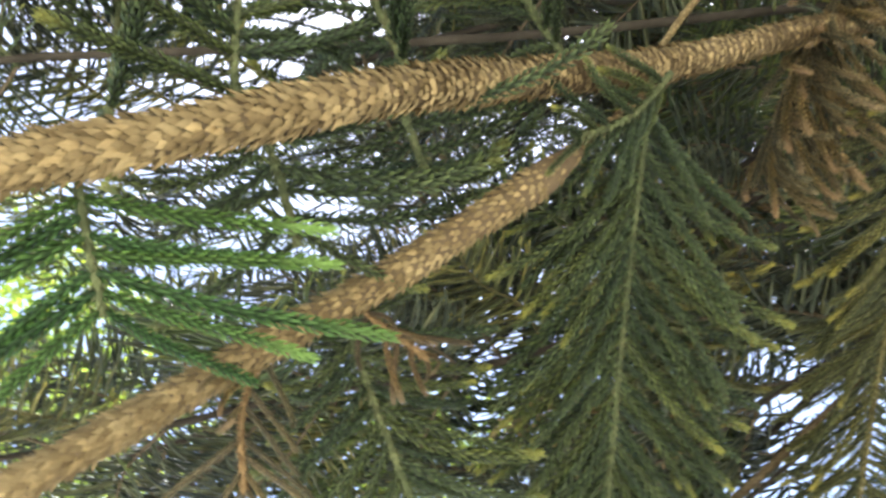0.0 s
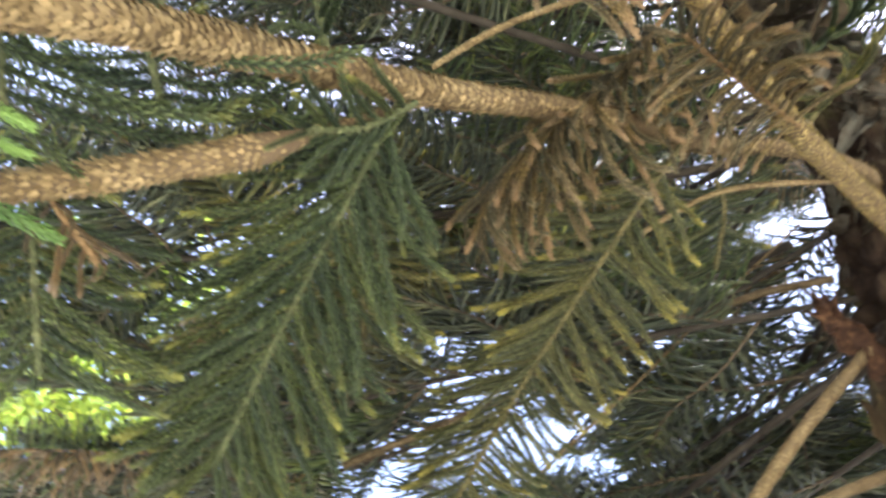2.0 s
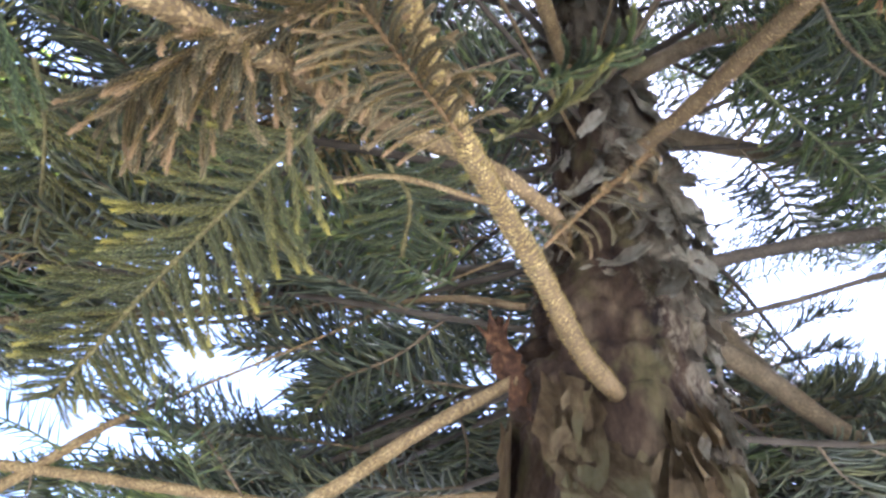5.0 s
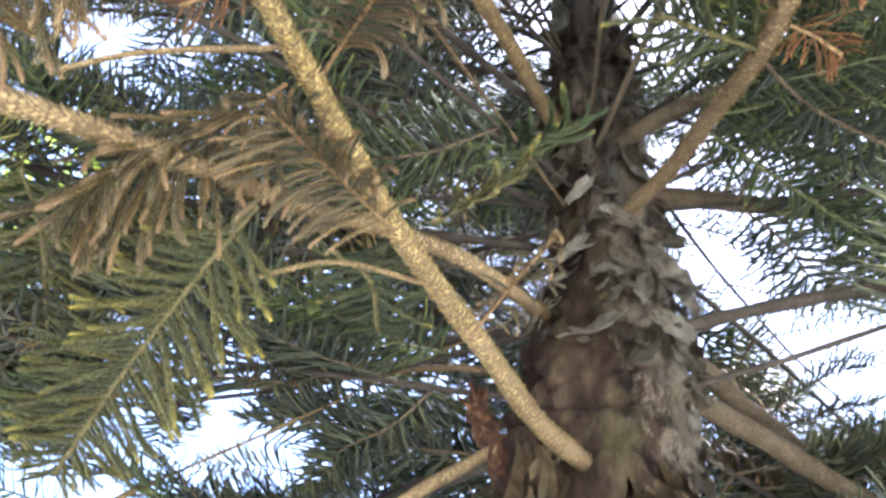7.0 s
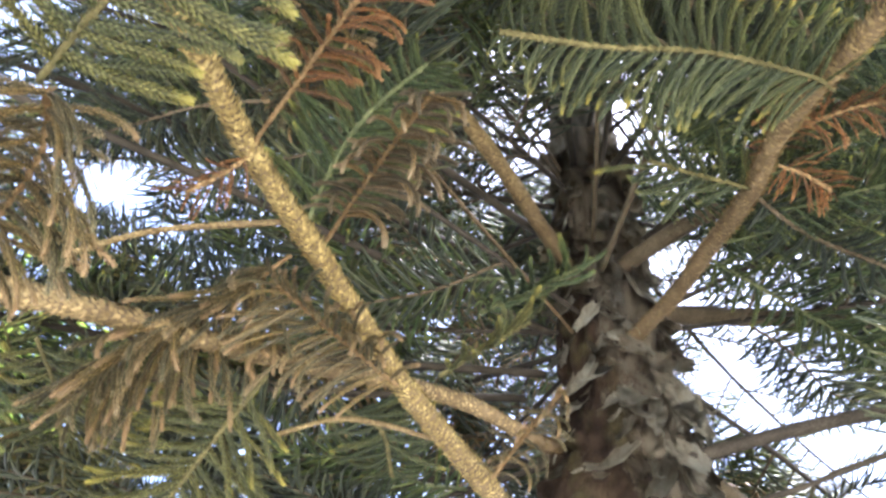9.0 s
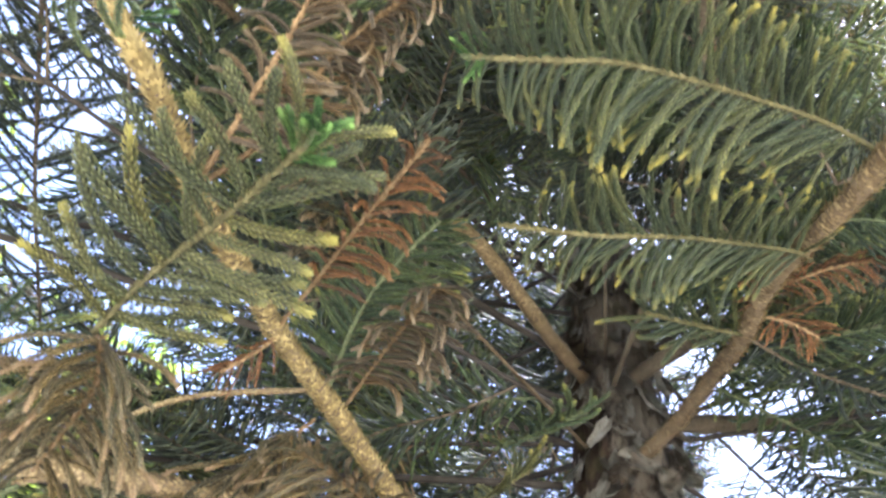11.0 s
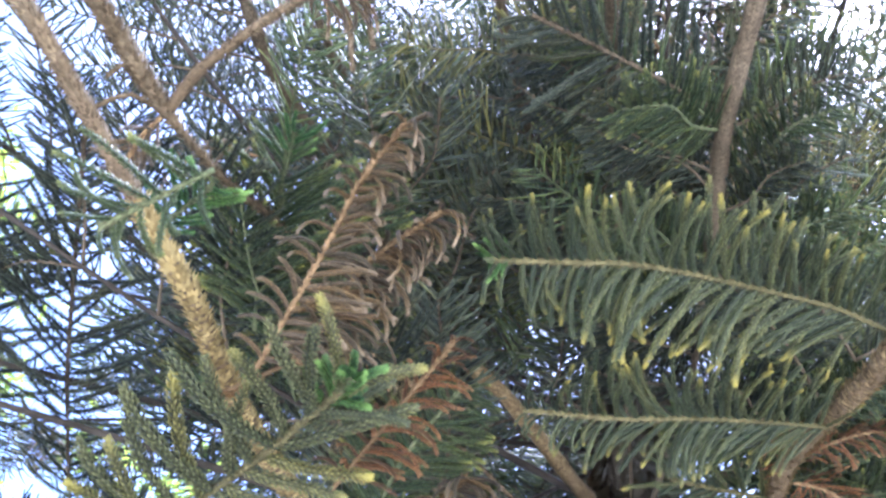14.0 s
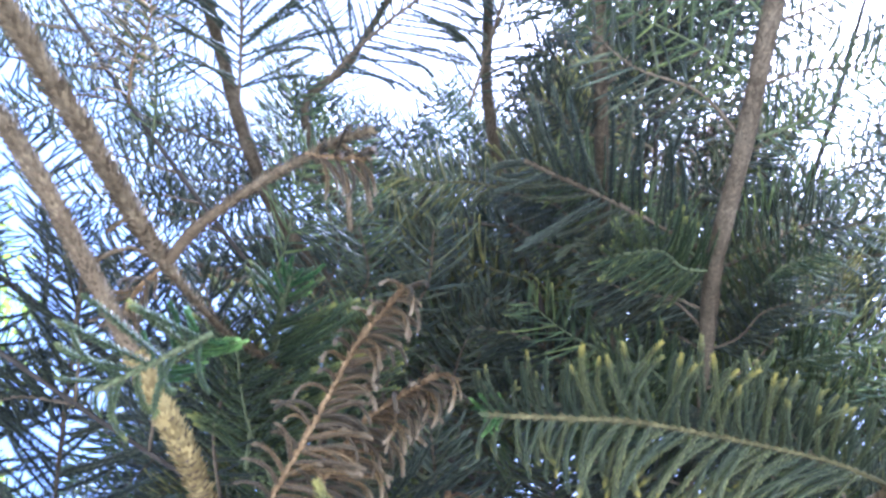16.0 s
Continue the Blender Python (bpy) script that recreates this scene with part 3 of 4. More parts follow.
dark_branch = branch([(1.62, 0.80, 2.63), (1.725, 0.676, 2.644), (1.838, 0.552, 2.655), (1.948, 0.415, 2.65), (2.1, 0.2, 2.63), (2.3, -0.1, 2.6)], 0.0145, 0.014, DARKTWIG, "dark bare branch", scale=0.007, lift=0.15, seed=8)
back_a = branch([(1.70, 0.88, 2.76), (1.95, 0.92, 2.72), (2.131, 0.969, 2.70), (2.506, 1.088, 2.67), (3.1, 1.25, 2.62)], 0.027, 0.018, GREYTWIG, scale=0.008, lift=0.15, seed=9)
back_b = branch([(1.70, 0.93, 2.68), (1.819, 0.916, 2.646), (2.017, 0.867, 2.562), (2.25, 0.846, 2.477), (2.8, 0.8, 2.3)], 0.027, 0.02, GREYTWIG, scale=0.008, lift=0.15, seed=10)
back_c = branch([(1.66, 0.86, 3.16), (1.86, 0.82, 3.20), (2.08, 0.779, 3.247), (2.437, 0.686, 3.291), (3.0, 0.5, 3.3)], 0.027, 0.018, GREYTWIG, scale=0.008, lift=0.15, seed=12)
back_d = branch([(1.602, 0.83, 3.22), (1.701, 0.68, 3.294), (1.837, 0.585, 3.38), (2.1, 0.4, 3.45)], 0.024, 0.017, GREYTWIG, scale=0.008, lift=0.15, seed=13)
torn_branch = branch([(1.44, 0.98, 2.43), (1.34, 1.045, 2.345), (1.229, 1.118, 2.255), (1.123, 1.185, 2.16), (0.95, 1.3, 2.01)], 0.013, 0.0125, TAN, "brown branch below the torn stub", scale=0.008, seed=14)
thin_branch = branch([(1.47, 1.02, 2.62), (1.355, 1.16, 2.68), (1.153, 1.29, 2.655), (1.036, 1.345, 2.625), (0.855, 1.414, 2.584), (0.5, 1.55, 2.5)], 0.009, 0.007, WEATHERED, scale=0.007, seed=15)
low_left = branch([(1.5, 1.05, 2.82), (1.3, 1.19, 2.69), (1.05, 1.35, 2.52), (0.859, 1.474, 2.397), (0.764, 1.536, 2.334), (0.62, 1.64, 2.2), (0.4, 1.8, 2.05), (0.1, 2.1, 1.8)], 0.013, 0.010, TAN, scale=0.007, seed=16, radii=((0, 0.0025), (0.42, 0.003), (0.52, 0.010), (1, 0.009)))
low_left_b = branch([(1.5, 1.1, 2.22), (1.204, 1.41, 2.229), (0.905, 1.539, 2.239), (0.745, 1.584, 2.242), (0.45, 1.66, 2.22), (-0.1, 1.85, 2.12)], 0.012, 0.009, TAN, scale=0.007, seed=17)
over_a = branch([(1.56, 0.78, 3.2), (1.4, 0.25, 3.14), (1.25, -0.1, 3.11), (1.138, -0.357, 3.10), (1.07, -0.6, 3.1), (0.98, -0.9, 3.1), (0.9, -1.3, 3.12)], 0.02, 0.014, GREYTWIG, "grey branch reaching overhead", scale=0.008, lift=0.2, seed=18, radii=((0, 0.007), (0.38, 0.008), (0.5, 0.016), (1, 0.014)))
over_b = branch([(1.55, 0.8, 3.3), (1.2, 0.15, 3.27), (0.936, -0.372, 3.25), (0.766, -0.72, 3.25), (0.6, -1.1, 3.27)], 0.014, 0.009, GREYTWIG, scale=0.008, seed=19, radii=((0, 0.005), (0.4, 0.006), (0.6, 0.0126), (1, 0.009)))
over_c = branch([(1.54, 0.82, 3.7), (1.1, 0.25, 3.62), (0.743, -0.272, 3.6), (0.615, -0.577, 3.6), (0.45, -1.0, 3.6)], 0.014, 0.007, GREYTWIG, scale=0.008, seed=20, radii=((0, 0.005), (0.4, 0.006), (0.6, 0.0126), (1, 0.007)))
over_d = branch([(1.5, 0.85, 3.62), (0.8, 0.4, 3.52), (0.40, 0.1, 3.5), (0.245, -0.08, 3.50), (0.113, -0.315, 3.50), (-0.1, -0.7, 3.52)], 0.017, 0.01, GREYTWIG, scale=0.008, seed=21, radii=((0, 0.005), (0.4, 0.006), (0.6, 0.0153), (1, 0.01)))
over_e = branch([(1.5, 0.85, 3.66), (0.8, 0.3, 3.55), (0.352, -0.165, 3.50), (0.39, -0.36, 3.5), (0.45, -0.6, 3.5)], 0.011, 0.005, GREYTWIG, scale=0.008, seed=22, radii=((0, 0.005), (0.4, 0.006), (0.6, 0.0099), (1, 0.005)))
fork_branch = branch([(1.5, 0.85, 3.02), (0.75, 0.42, 3.1), (0.47, 0.03, 2.93), (0.36, -0.11, 2.82), (0.247, -0.215, 2.80), (0.12, -0.34, 2.82), (-0.05, -0.50, 2.85), (-0.3, -0.75, 2.9)], 0.006, 0.0155, WEATHERED, "weathered scaly branch against the sky", scale=0.0125, lift=0.8, seed=23, radii=((0, 0.0035), (0.672, 0.0035), (0.695, 0.012), (1, 0.0145)))
dry_fork = branch([(0.25, -0.205, 2.80), (0.29, -0.30, 2.795), (0.36, -0.40, 2.80), (0.42, -0.47, 2.80), (0.473, -0.52, 2.80)], 0.0085, 0.0035, WEATHERED, "dry bare forked twig", scale=0.009, lift=0.8, seed=24)

# the torn stub at the trunk
g = np.random.default_rng(4)
axis = spline([(1.48, 1.0, 2.36), (1.43, 1.0, 2.40), (1.39, 1.0, 2.45), (1.365, 0.995, 2.53)], 0.012)
ring = np.linspace(0.042, 0.014, len(axis))[:, None] * g.uniform(0.3, 1.45, (len(axis), 14))
v, f = tube(axis, ring, 14)
piece("broken_limb", tri_mesh("broken_limb", v - np.array(TREE_AT), f, [HEART]), tree, "stub of a broken limb, torn reddish wood")
for k in range(7):
    p = np.array((1.37, 0.985, 2.49)) + g.uniform(-0.018, 0.018, 3)
    q = p + np.array((-0.02, -0.01, 0.035)) + g.uniform(-0.022, 0.022, 3)
    v, f = tube(np.array([p - (q - p), p, q]), np.array([0.011, 0.008, 0.002]), 5)
    piece("splinter", tri_mesh("splinter", v - np.array(TREE_AT), f, [HEART]), tree)

# ---- the tree: fronds close to the camera ----


def nf(kind, points, length, label, **more):
    return near_frond(kind, T(points), length, tree, label, **more)


LIVE, DRY, TIPPED = "green frond of rope-like branchlets", "dead brown frond with drooping curled branchlets", "green frond with yellowing branchlet tips"
nf("green", [(0.345, 0.458, 2.30), (0.32, 0.56, 2.29), (0.26, 0.76, 2.24), (0.188, 1.004, 2.17)], 0.2, TIPPED, seed=31, normal=(0.2, -0.5, 1), lean=(42, 34), gap=0.0125, fat=0.72, curl=-0.5, lift=-0.5, bends=(1, 3))
nf("yellow", [(0.77, 0.534, 2.38), (0.735, 0.70, 2.36), (0.68, 1.0, 2.32), (0.631, 1.341, 2.27)], 0.15, TIPPED, seed=32, normal=(0.2, -0.5, 1), gap=0.0145, fat=0.78, lean=(56, 40), curl=-0.9, lift=-0.6, bends=(1, 4))
nf("fresh", [(-0.191, 0.326, 2.17), (-0.202, 0.37, 2.16), (-0.212, 0.43, 2.14)], 0.215, "fresh green frond", seed=33, normal=(0.1, -0.6, 1), lean=(74, 58), fat=0.9, gap=0.02, bends=(0, 1), curl=0.2, wild=7, taper=0.1)
nf("green", [(-0.062, 0.32, 2.20), (-0.03, 0.25, 2.26), (0.03, 0.17, 2.30)], 0.2, LIVE, seed=34, normal=(0.1, -0.6, 1), gap=0.024, fat=1.0, lean=(80, 60), bends=(0, 2))
nf("olive", [(0.748, 0.416, 2.52), (0.68, 0.50, 2.47), (0.599, 0.58, 2.44), (0.53, 0.68, 2.40)], 0.165, "drying olive-brown frond with hanging branchlets", seed=35, fall=1.5, gap=0.0082, fat=0.68, bends=(0, 3), taper=0.1, wild=24)
nf("yellow", [(0.43, 0.04, 2.25), (0.47, -0.06, 2.255), (0.53, -0.17, 2.265), (0.583, -0.275, 2.28)], 0.13, LIVE, seed=36, normal=(0, -0.3, 1), gap=0.027, fat=1.2, lean=(82, 44), curl=-0.3, lift=0.5, bends=(0, 3), taper=0.1, wild=26)
nf("olive", [(0.40, 0.26, 2.2), (0.42, 0.2, 2.21), (0.445, 0.12, 2.24), (0.44, 0.05, 2.25)], 0.125, DRY, seed=37, gap=0.0065, fall=1.4, lean=(60, 50), fat=0.65, bends=(0, 2), taper=0.0)
nf("olive", [(0.969, 0.515, 2.42), (0.86, 0.47, 2.435), (0.742, 0.415, 2.45)], 0.13, DRY, seed=38, gap=0.0085, bends=(0, 3), fat=0.65)
nf("yellow", [(1.053, 0.555, 2.50), (1.11, 0.515, 2.55), (1.174, 0.468, 2.60)], 0.1, TIPPED, seed=39, normal=(-0.4, -0.5, 1))
nf("olive", [(1.164, 0.58, 2.35), (1.165, 0.46, 2.36), (1.159, 0.338, 2.35)], 0.062, DRY, seed=40, gap=0.019, bends=(0, 3), fat=0.7)
nf("green", [(1.135, 0.579, 2.70), (1.19, 0.49, 2.705), (1.24, 0.399, 2.70)], 0.11, LIVE, seed=41, normal=(-0.4, -0.5, 1))
nf("green", [(0.76, 0.43, 2.60), (0.777, 0.373, 2.73), (0.811, 0.324, 2.825), (0.885, 0.29, 2.97)], 0.13, LIVE, seed=42, normal=(0.25, 0.75, 0.6), gap=0.0125, fat=0.75, lean=(64, 46), lift=-0.3, bends=(1, 3))
nf("dead", [(0.793, 0.406, 2.56), (0.81, 0.26, 2.56), (0.834, 0.084, 2.55)], 0.1, DRY, seed=43, fall=0.45, gap=0.011, fat=0.85, bends=(1, 4), start=0.18, taper=0.0, sides=((-1, 1.0, 0.8), (1, 0.8, 1.2)))
nf("dead", [(0.45, 0.07, 2.56), (0.485, -0.09, 2.43), (0.507, -0.163, 2.485), (0.53, -0.24, 2.565), (0.545, -0.324, 2.60), (0.572, -0.415, 2.605)], 0.075, DRY, seed=44, sides=((-1, 1.0, 0.55), (-1, 0.8, 0.9), (1, 0.75, 1.3)), start=0.42, fall=0.3, fat=0.95, gap=0.0155, bends=(1, 4), wild=18, taper=0.2)
nf("dead", [(0.46, 0.06, 2.56), (0.537, -0.118, 2.481), (0.565, -0.165, 2.545), (0.59, -0.222, 2.585), (0.651, -0.326, 2.584)], 0.075, DRY, seed=45, sides=((-1, 1.0, 0.55), (-1, 0.8, 0.9), (1, 0.65, 1.6)), start=0.42, fall=0.3, fat=0.95, gap=0.0155, bends=(1, 5), wild=18, taper=0.2)
nf("orange", [(0.638, 0.28, 2.56), (0.665, 0.15, 2.55), (0.70, 0.0, 2.56), (0.742, -0.12, 2.60)], 0.085, "rust-orange dead frond", seed=46, sides=((-1, 1.0, 0.8), (1, 0.8, 1.8)), start=0.3, fall=0.25, fat=0.7, gap=0.014, bends=(0, 3), lean=(58, 30))
nf("tipped", [(1.40, -0.295, 2.70), (1.31, -0.312, 2.695), (1.21, -0.32, 2.682), (0.966, -0.314, 2.645), (0.86, -0.275, 2.652), (0.765, -0.234, 2.662)], 0.135, TIPPED, seed=47, sides=((1, 1.05, 1.0), (-1, 0.9, 0.85)), lean=(54, 66), gap=0.0095, fat=0.54, curl=-1.1, lift=0.1, bends=(1, 4), start=0.1, taper=0.35, wild=16)
nf("tipped", [(1.43, -0.07, 2.74), (1.359, -0.089, 2.705), (1.179, -0.081, 2.656), (1.04, -0.03, 2.65), (0.907, 0.007, 2.65)], 0.115, TIPPED, seed=48, lean=(58, 64), gap=0.0095, fat=0.52, curl=-1.1, lift=0.1, bends=(1, 4), wild=16)
nf("tipped", [(1.471, 0.177, 2.80), (1.37, 0.19, 2.80), (1.281, 0.20, 2.80)], 0.12, TIPPED, seed=49)
for i, (a, b) in enumerate((((1.448, 0.036, 2.78), (1.551, -0.081, 2.78)), ((1.469, 0.105, 2.78), (1.578, 0.108, 2.78)), ((1.452, 0.097, 2.78), (1.398, -0.017, 2.78)))):
    nf("orange", [a, tuple((np.array(a) + np.array(b)) / 2 + np.array((0, 0, 0.01))), b], 0.06, "rust-orange dead tuft on the branch", seed=50 + i, gap=0.0065, fat=0.42, bends=(0, 2), fall=0.15, wild=26, r=0.003)
nf("green", [(1.582, 0.452, 2.95), (1.85, 0.49, 2.94), (2.149, 0.511, 2.90)], 0.11, LIVE, seed=54)
nf("blue", [(1.123, -0.377, 3.13), (0.95, -0.40, 3.14), (0.748, -0.425, 3.13)], 0.17, LIVE, seed=55)
nf("green", [(0.481, 0.289, 2.93), (0.45, 0.09, 2.95), (0.424, -0.121, 2.95)], 0.15, LIVE, seed=56)

nf("green", [(-0.044, 0.34, 2.20), (-0.047, 0.418, 2.225), (-0.052, 0.487, 2.24)], 0.21, LIVE, seed=61, gap=0.034, normal=(0.1, -0.6, 1), lean=(72, 50))
nf("green", [(0.075, 0.36, 2.22), (0.085, 0.446, 2.27), (0.096, 0.516, 2.30)], 0.21, LIVE, seed=62, gap=0.034, normal=(0.1, -0.6, 1), lean=(72, 50))
nf("green", [(-0.158, 0.299, 2.19), (-0.138, 0.267, 2.25), (-0.115, 0.20, 2.29)], 0.2, LIVE, seed=63, gap=0.028, normal=(0.1, -0.6, 1))
nf("green", [(0.089, 0.345, 2.22), (0.082, 0.30, 2.275), (0.071, 0.22, 2.29)], 0.2, LIVE, seed=64, gap=0.028, normal=(0.1, -0.6, 1))
nf("green", [(0.254, 0.41, 2.30), (0.236, 0.361, 2.35), (0.226, 0.27, 2.37)], 0.18, TIPPED, seed=65, gap=0.028, normal=(0.1, -0.6, 1))
nf("olive", [(-0.11, 0.59, 2.235), (-0.155, 0.631, 2.20), (-0.18, 0.70, 2.16)], 0.1, DRY, seed=66, gap=0.025)
nf("dead", [(-0.02, 0.572, 2.235), (0.004, 0.605, 2.22), (0.034, 0.64, 2.20)], 0.07, DRY, seed=67, gap=0.025)
nf("green", [(-0.031, 0.57, 2.24), (-0.031, 0.672, 2.22), (-0.024, 0.80, 2.17)], 0.16, LIVE, seed=68)
nf("fresh", [(0.275, -0.023, 2.75), (0.309, -0.081, 2.75), (0.345, -0.139, 2.75)], 0.07, "bright fresh green tuft", seed=69)
nf("fresh", [(0.565, -0.235, 2.28), (0.578, -0.265, 2.28), (0.588, -0.295, 2.28)], 0.042, "bright fresh green shoot tip", seed=70, gap=0.008, fat=0.9, lean=(50, 20), wild=25, bends=(0, 2))
nf("fresh", [(0.79, -0.245, 2.66), (0.768, -0.235, 2.662), (0.75, -0.228, 2.664)], 0.034, "bright fresh green shoot tip", seed=91, gap=0.01, fat=0.6, lean=(70, 30), wild=20, bends=(0, 2))
nf("fresh", [(0.432, -0.09, 2.945), (0.43, -0.12, 2.95), (0.428, -0.16, 2.95)], 0.06, "bright fresh green shoot tip", seed=92, gap=0.016, fat=0.7, lean=(60, 30), wild=20, bends=(0, 2))
nf("tipped", [(0.922, 0.66, 2.46), (1.03, 0.78, 2.53), (1.114, 0.95, 2.56)], 0.13, TIPPED, seed=71)
nf("yellow", [(0.393, 0.90, 2.6), (0.449, 1.058, 2.6), (0.51, 1.354, 2.58)], 0.18, TIPPED, seed=72)
nf("green", [(0.46, 0.237, 2.90), (0.436, 0.108, 2.93), (0.441, -0.028, 2.95)], 0.16, LIVE, seed=73)
nf("blue", [(1.49, 0.20, 2.83), (1.7, 0.27, 2.88), (1.95, 0.27, 2.88)], 0.11, LIVE, seed=74)
nf("orange", [(0.644, 0.275, 2.55), (0.624, 0.30, 2.53), (0.579, 0.34, 2.50)], 0.06, "rust-orange dead tuft on the branch", seed=75, gap=0.016, fat=0.5, bends=(0, 2))
for i, pts in enumerate(([(0.253, -0.22, 2.8), (0.20, -0.272, 2.80), (0.171, -0.255, 2.77)], [(0.25, -0.205, 2.8), (0.20, -0.222, 2.795), (0.16, -0.2, 2.76)],
                         [(0.438, -0.49, 2.80), (0.48, -0.47, 2.785), (0.506, -0.44, 2.74)], [(0.424, -0.457, 2.80), (0.465, -0.437, 2.785), (0.491, -0.40, 2.74)])):
    branch(pts, 0.0036, 0.0022, WEATHERED, "dry curled branchlet", scale=0.006, lift=0.5, seed=76 + i)

nf("green", [(0.36, 0.455, 2.29), (0.30, 0.465, 2.25), (0.24, 0.46, 2.23)], 0.08, LIVE, seed=85, gap=0.02)
nf("green", [(0.369, -0.284, 2.580), (0.321, -0.245, 2.550), (0.260, -0.186, 2.530)], 0.1, LIVE, seed=87)
# bare dry twigs on the long branch
for pts, r in (([(1.071, 0.59, 2.40), (0.973, 0.647, 2.44), (0.909, 0.695, 2.455), (0.835, 0.762, 2.44)], 0.006),
               ([(0.735, 0.365, 2.54), (0.605, 0.455, 2.555), (0.526, 0.501, 2.55), (0.44, 0.55, 2.51)], 0.007)):
    branch(pts, r * 0.75, r * 0.5, TAN, "thin dry curved twig", scale=0.005, seed=60)

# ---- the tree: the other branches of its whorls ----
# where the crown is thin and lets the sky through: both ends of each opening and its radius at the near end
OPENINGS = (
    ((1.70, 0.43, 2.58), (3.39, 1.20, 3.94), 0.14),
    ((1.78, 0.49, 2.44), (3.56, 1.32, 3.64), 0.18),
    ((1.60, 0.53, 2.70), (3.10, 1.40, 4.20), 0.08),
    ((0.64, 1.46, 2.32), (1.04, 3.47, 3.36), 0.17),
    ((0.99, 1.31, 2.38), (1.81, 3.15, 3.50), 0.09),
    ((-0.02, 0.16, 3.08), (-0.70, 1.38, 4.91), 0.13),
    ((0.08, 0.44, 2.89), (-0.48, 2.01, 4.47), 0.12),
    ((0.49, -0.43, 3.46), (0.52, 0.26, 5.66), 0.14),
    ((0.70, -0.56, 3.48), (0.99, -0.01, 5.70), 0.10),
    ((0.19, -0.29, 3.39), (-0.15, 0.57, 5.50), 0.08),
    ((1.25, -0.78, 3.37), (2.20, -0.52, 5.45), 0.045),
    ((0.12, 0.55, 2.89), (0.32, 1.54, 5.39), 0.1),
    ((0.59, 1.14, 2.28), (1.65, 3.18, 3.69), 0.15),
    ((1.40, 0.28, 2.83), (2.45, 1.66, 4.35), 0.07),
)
# the hollow under the crown where the lower limbs stand bare: from the open side to the trunk and the limbs
HOLLOW = (
    ((0.60, -0.50, 1.60), (1.60, 0.88, 2.80), 0.22),
    ((0.60, -0.50, 1.60), (1.61, 0.88, 3.25), 0.2),
    ((0.60, -0.60, 1.60), (1.62, 0.90, 3.80), 0.2),
    ((0.60, -0.50, 1.60), (1.16, 0.63, 3.31), 0.13),
    ((0.60, -0.50, 1.60), (1.95, 0.42, 2.65), 0.11),
    ((0.60, -0.50, 1.60), (2.10, 0.93, 2.65), 0.11),
    ((0.48, -1.00, 1.65), (1.08, -0.55, 3.10), 0.14),
    ((0.48, -1.00, 1.65), (0.85, -0.55, 3.25), 0.09),
    ((0.48, -1.00, 1.65), (0.30, -0.28, 3.45), 0.10),
)
CLEARING = ((0.0, 0.0, 1.5), (0.35, -0.2, 1.45), (0.65, -0.45, 1.46), (0.6, -0.7, 1.55), (0.47, -1.0, 1.65))


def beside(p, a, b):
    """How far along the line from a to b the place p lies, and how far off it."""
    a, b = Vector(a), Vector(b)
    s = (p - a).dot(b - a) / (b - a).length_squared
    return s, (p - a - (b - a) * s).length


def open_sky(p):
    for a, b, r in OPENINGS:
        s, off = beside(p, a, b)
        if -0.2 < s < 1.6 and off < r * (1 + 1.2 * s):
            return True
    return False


def hides(p):
    for a, b, r in HOLLOW:
        s, off = beside(p, a, b)
        if 0 < s < 0.97 and off < r * (0.2 + 0.8 * s):
            return True
    return False


def clear(p, low=0.8):
    return min((p - Vector(e)).length for e in CLEARING) > low


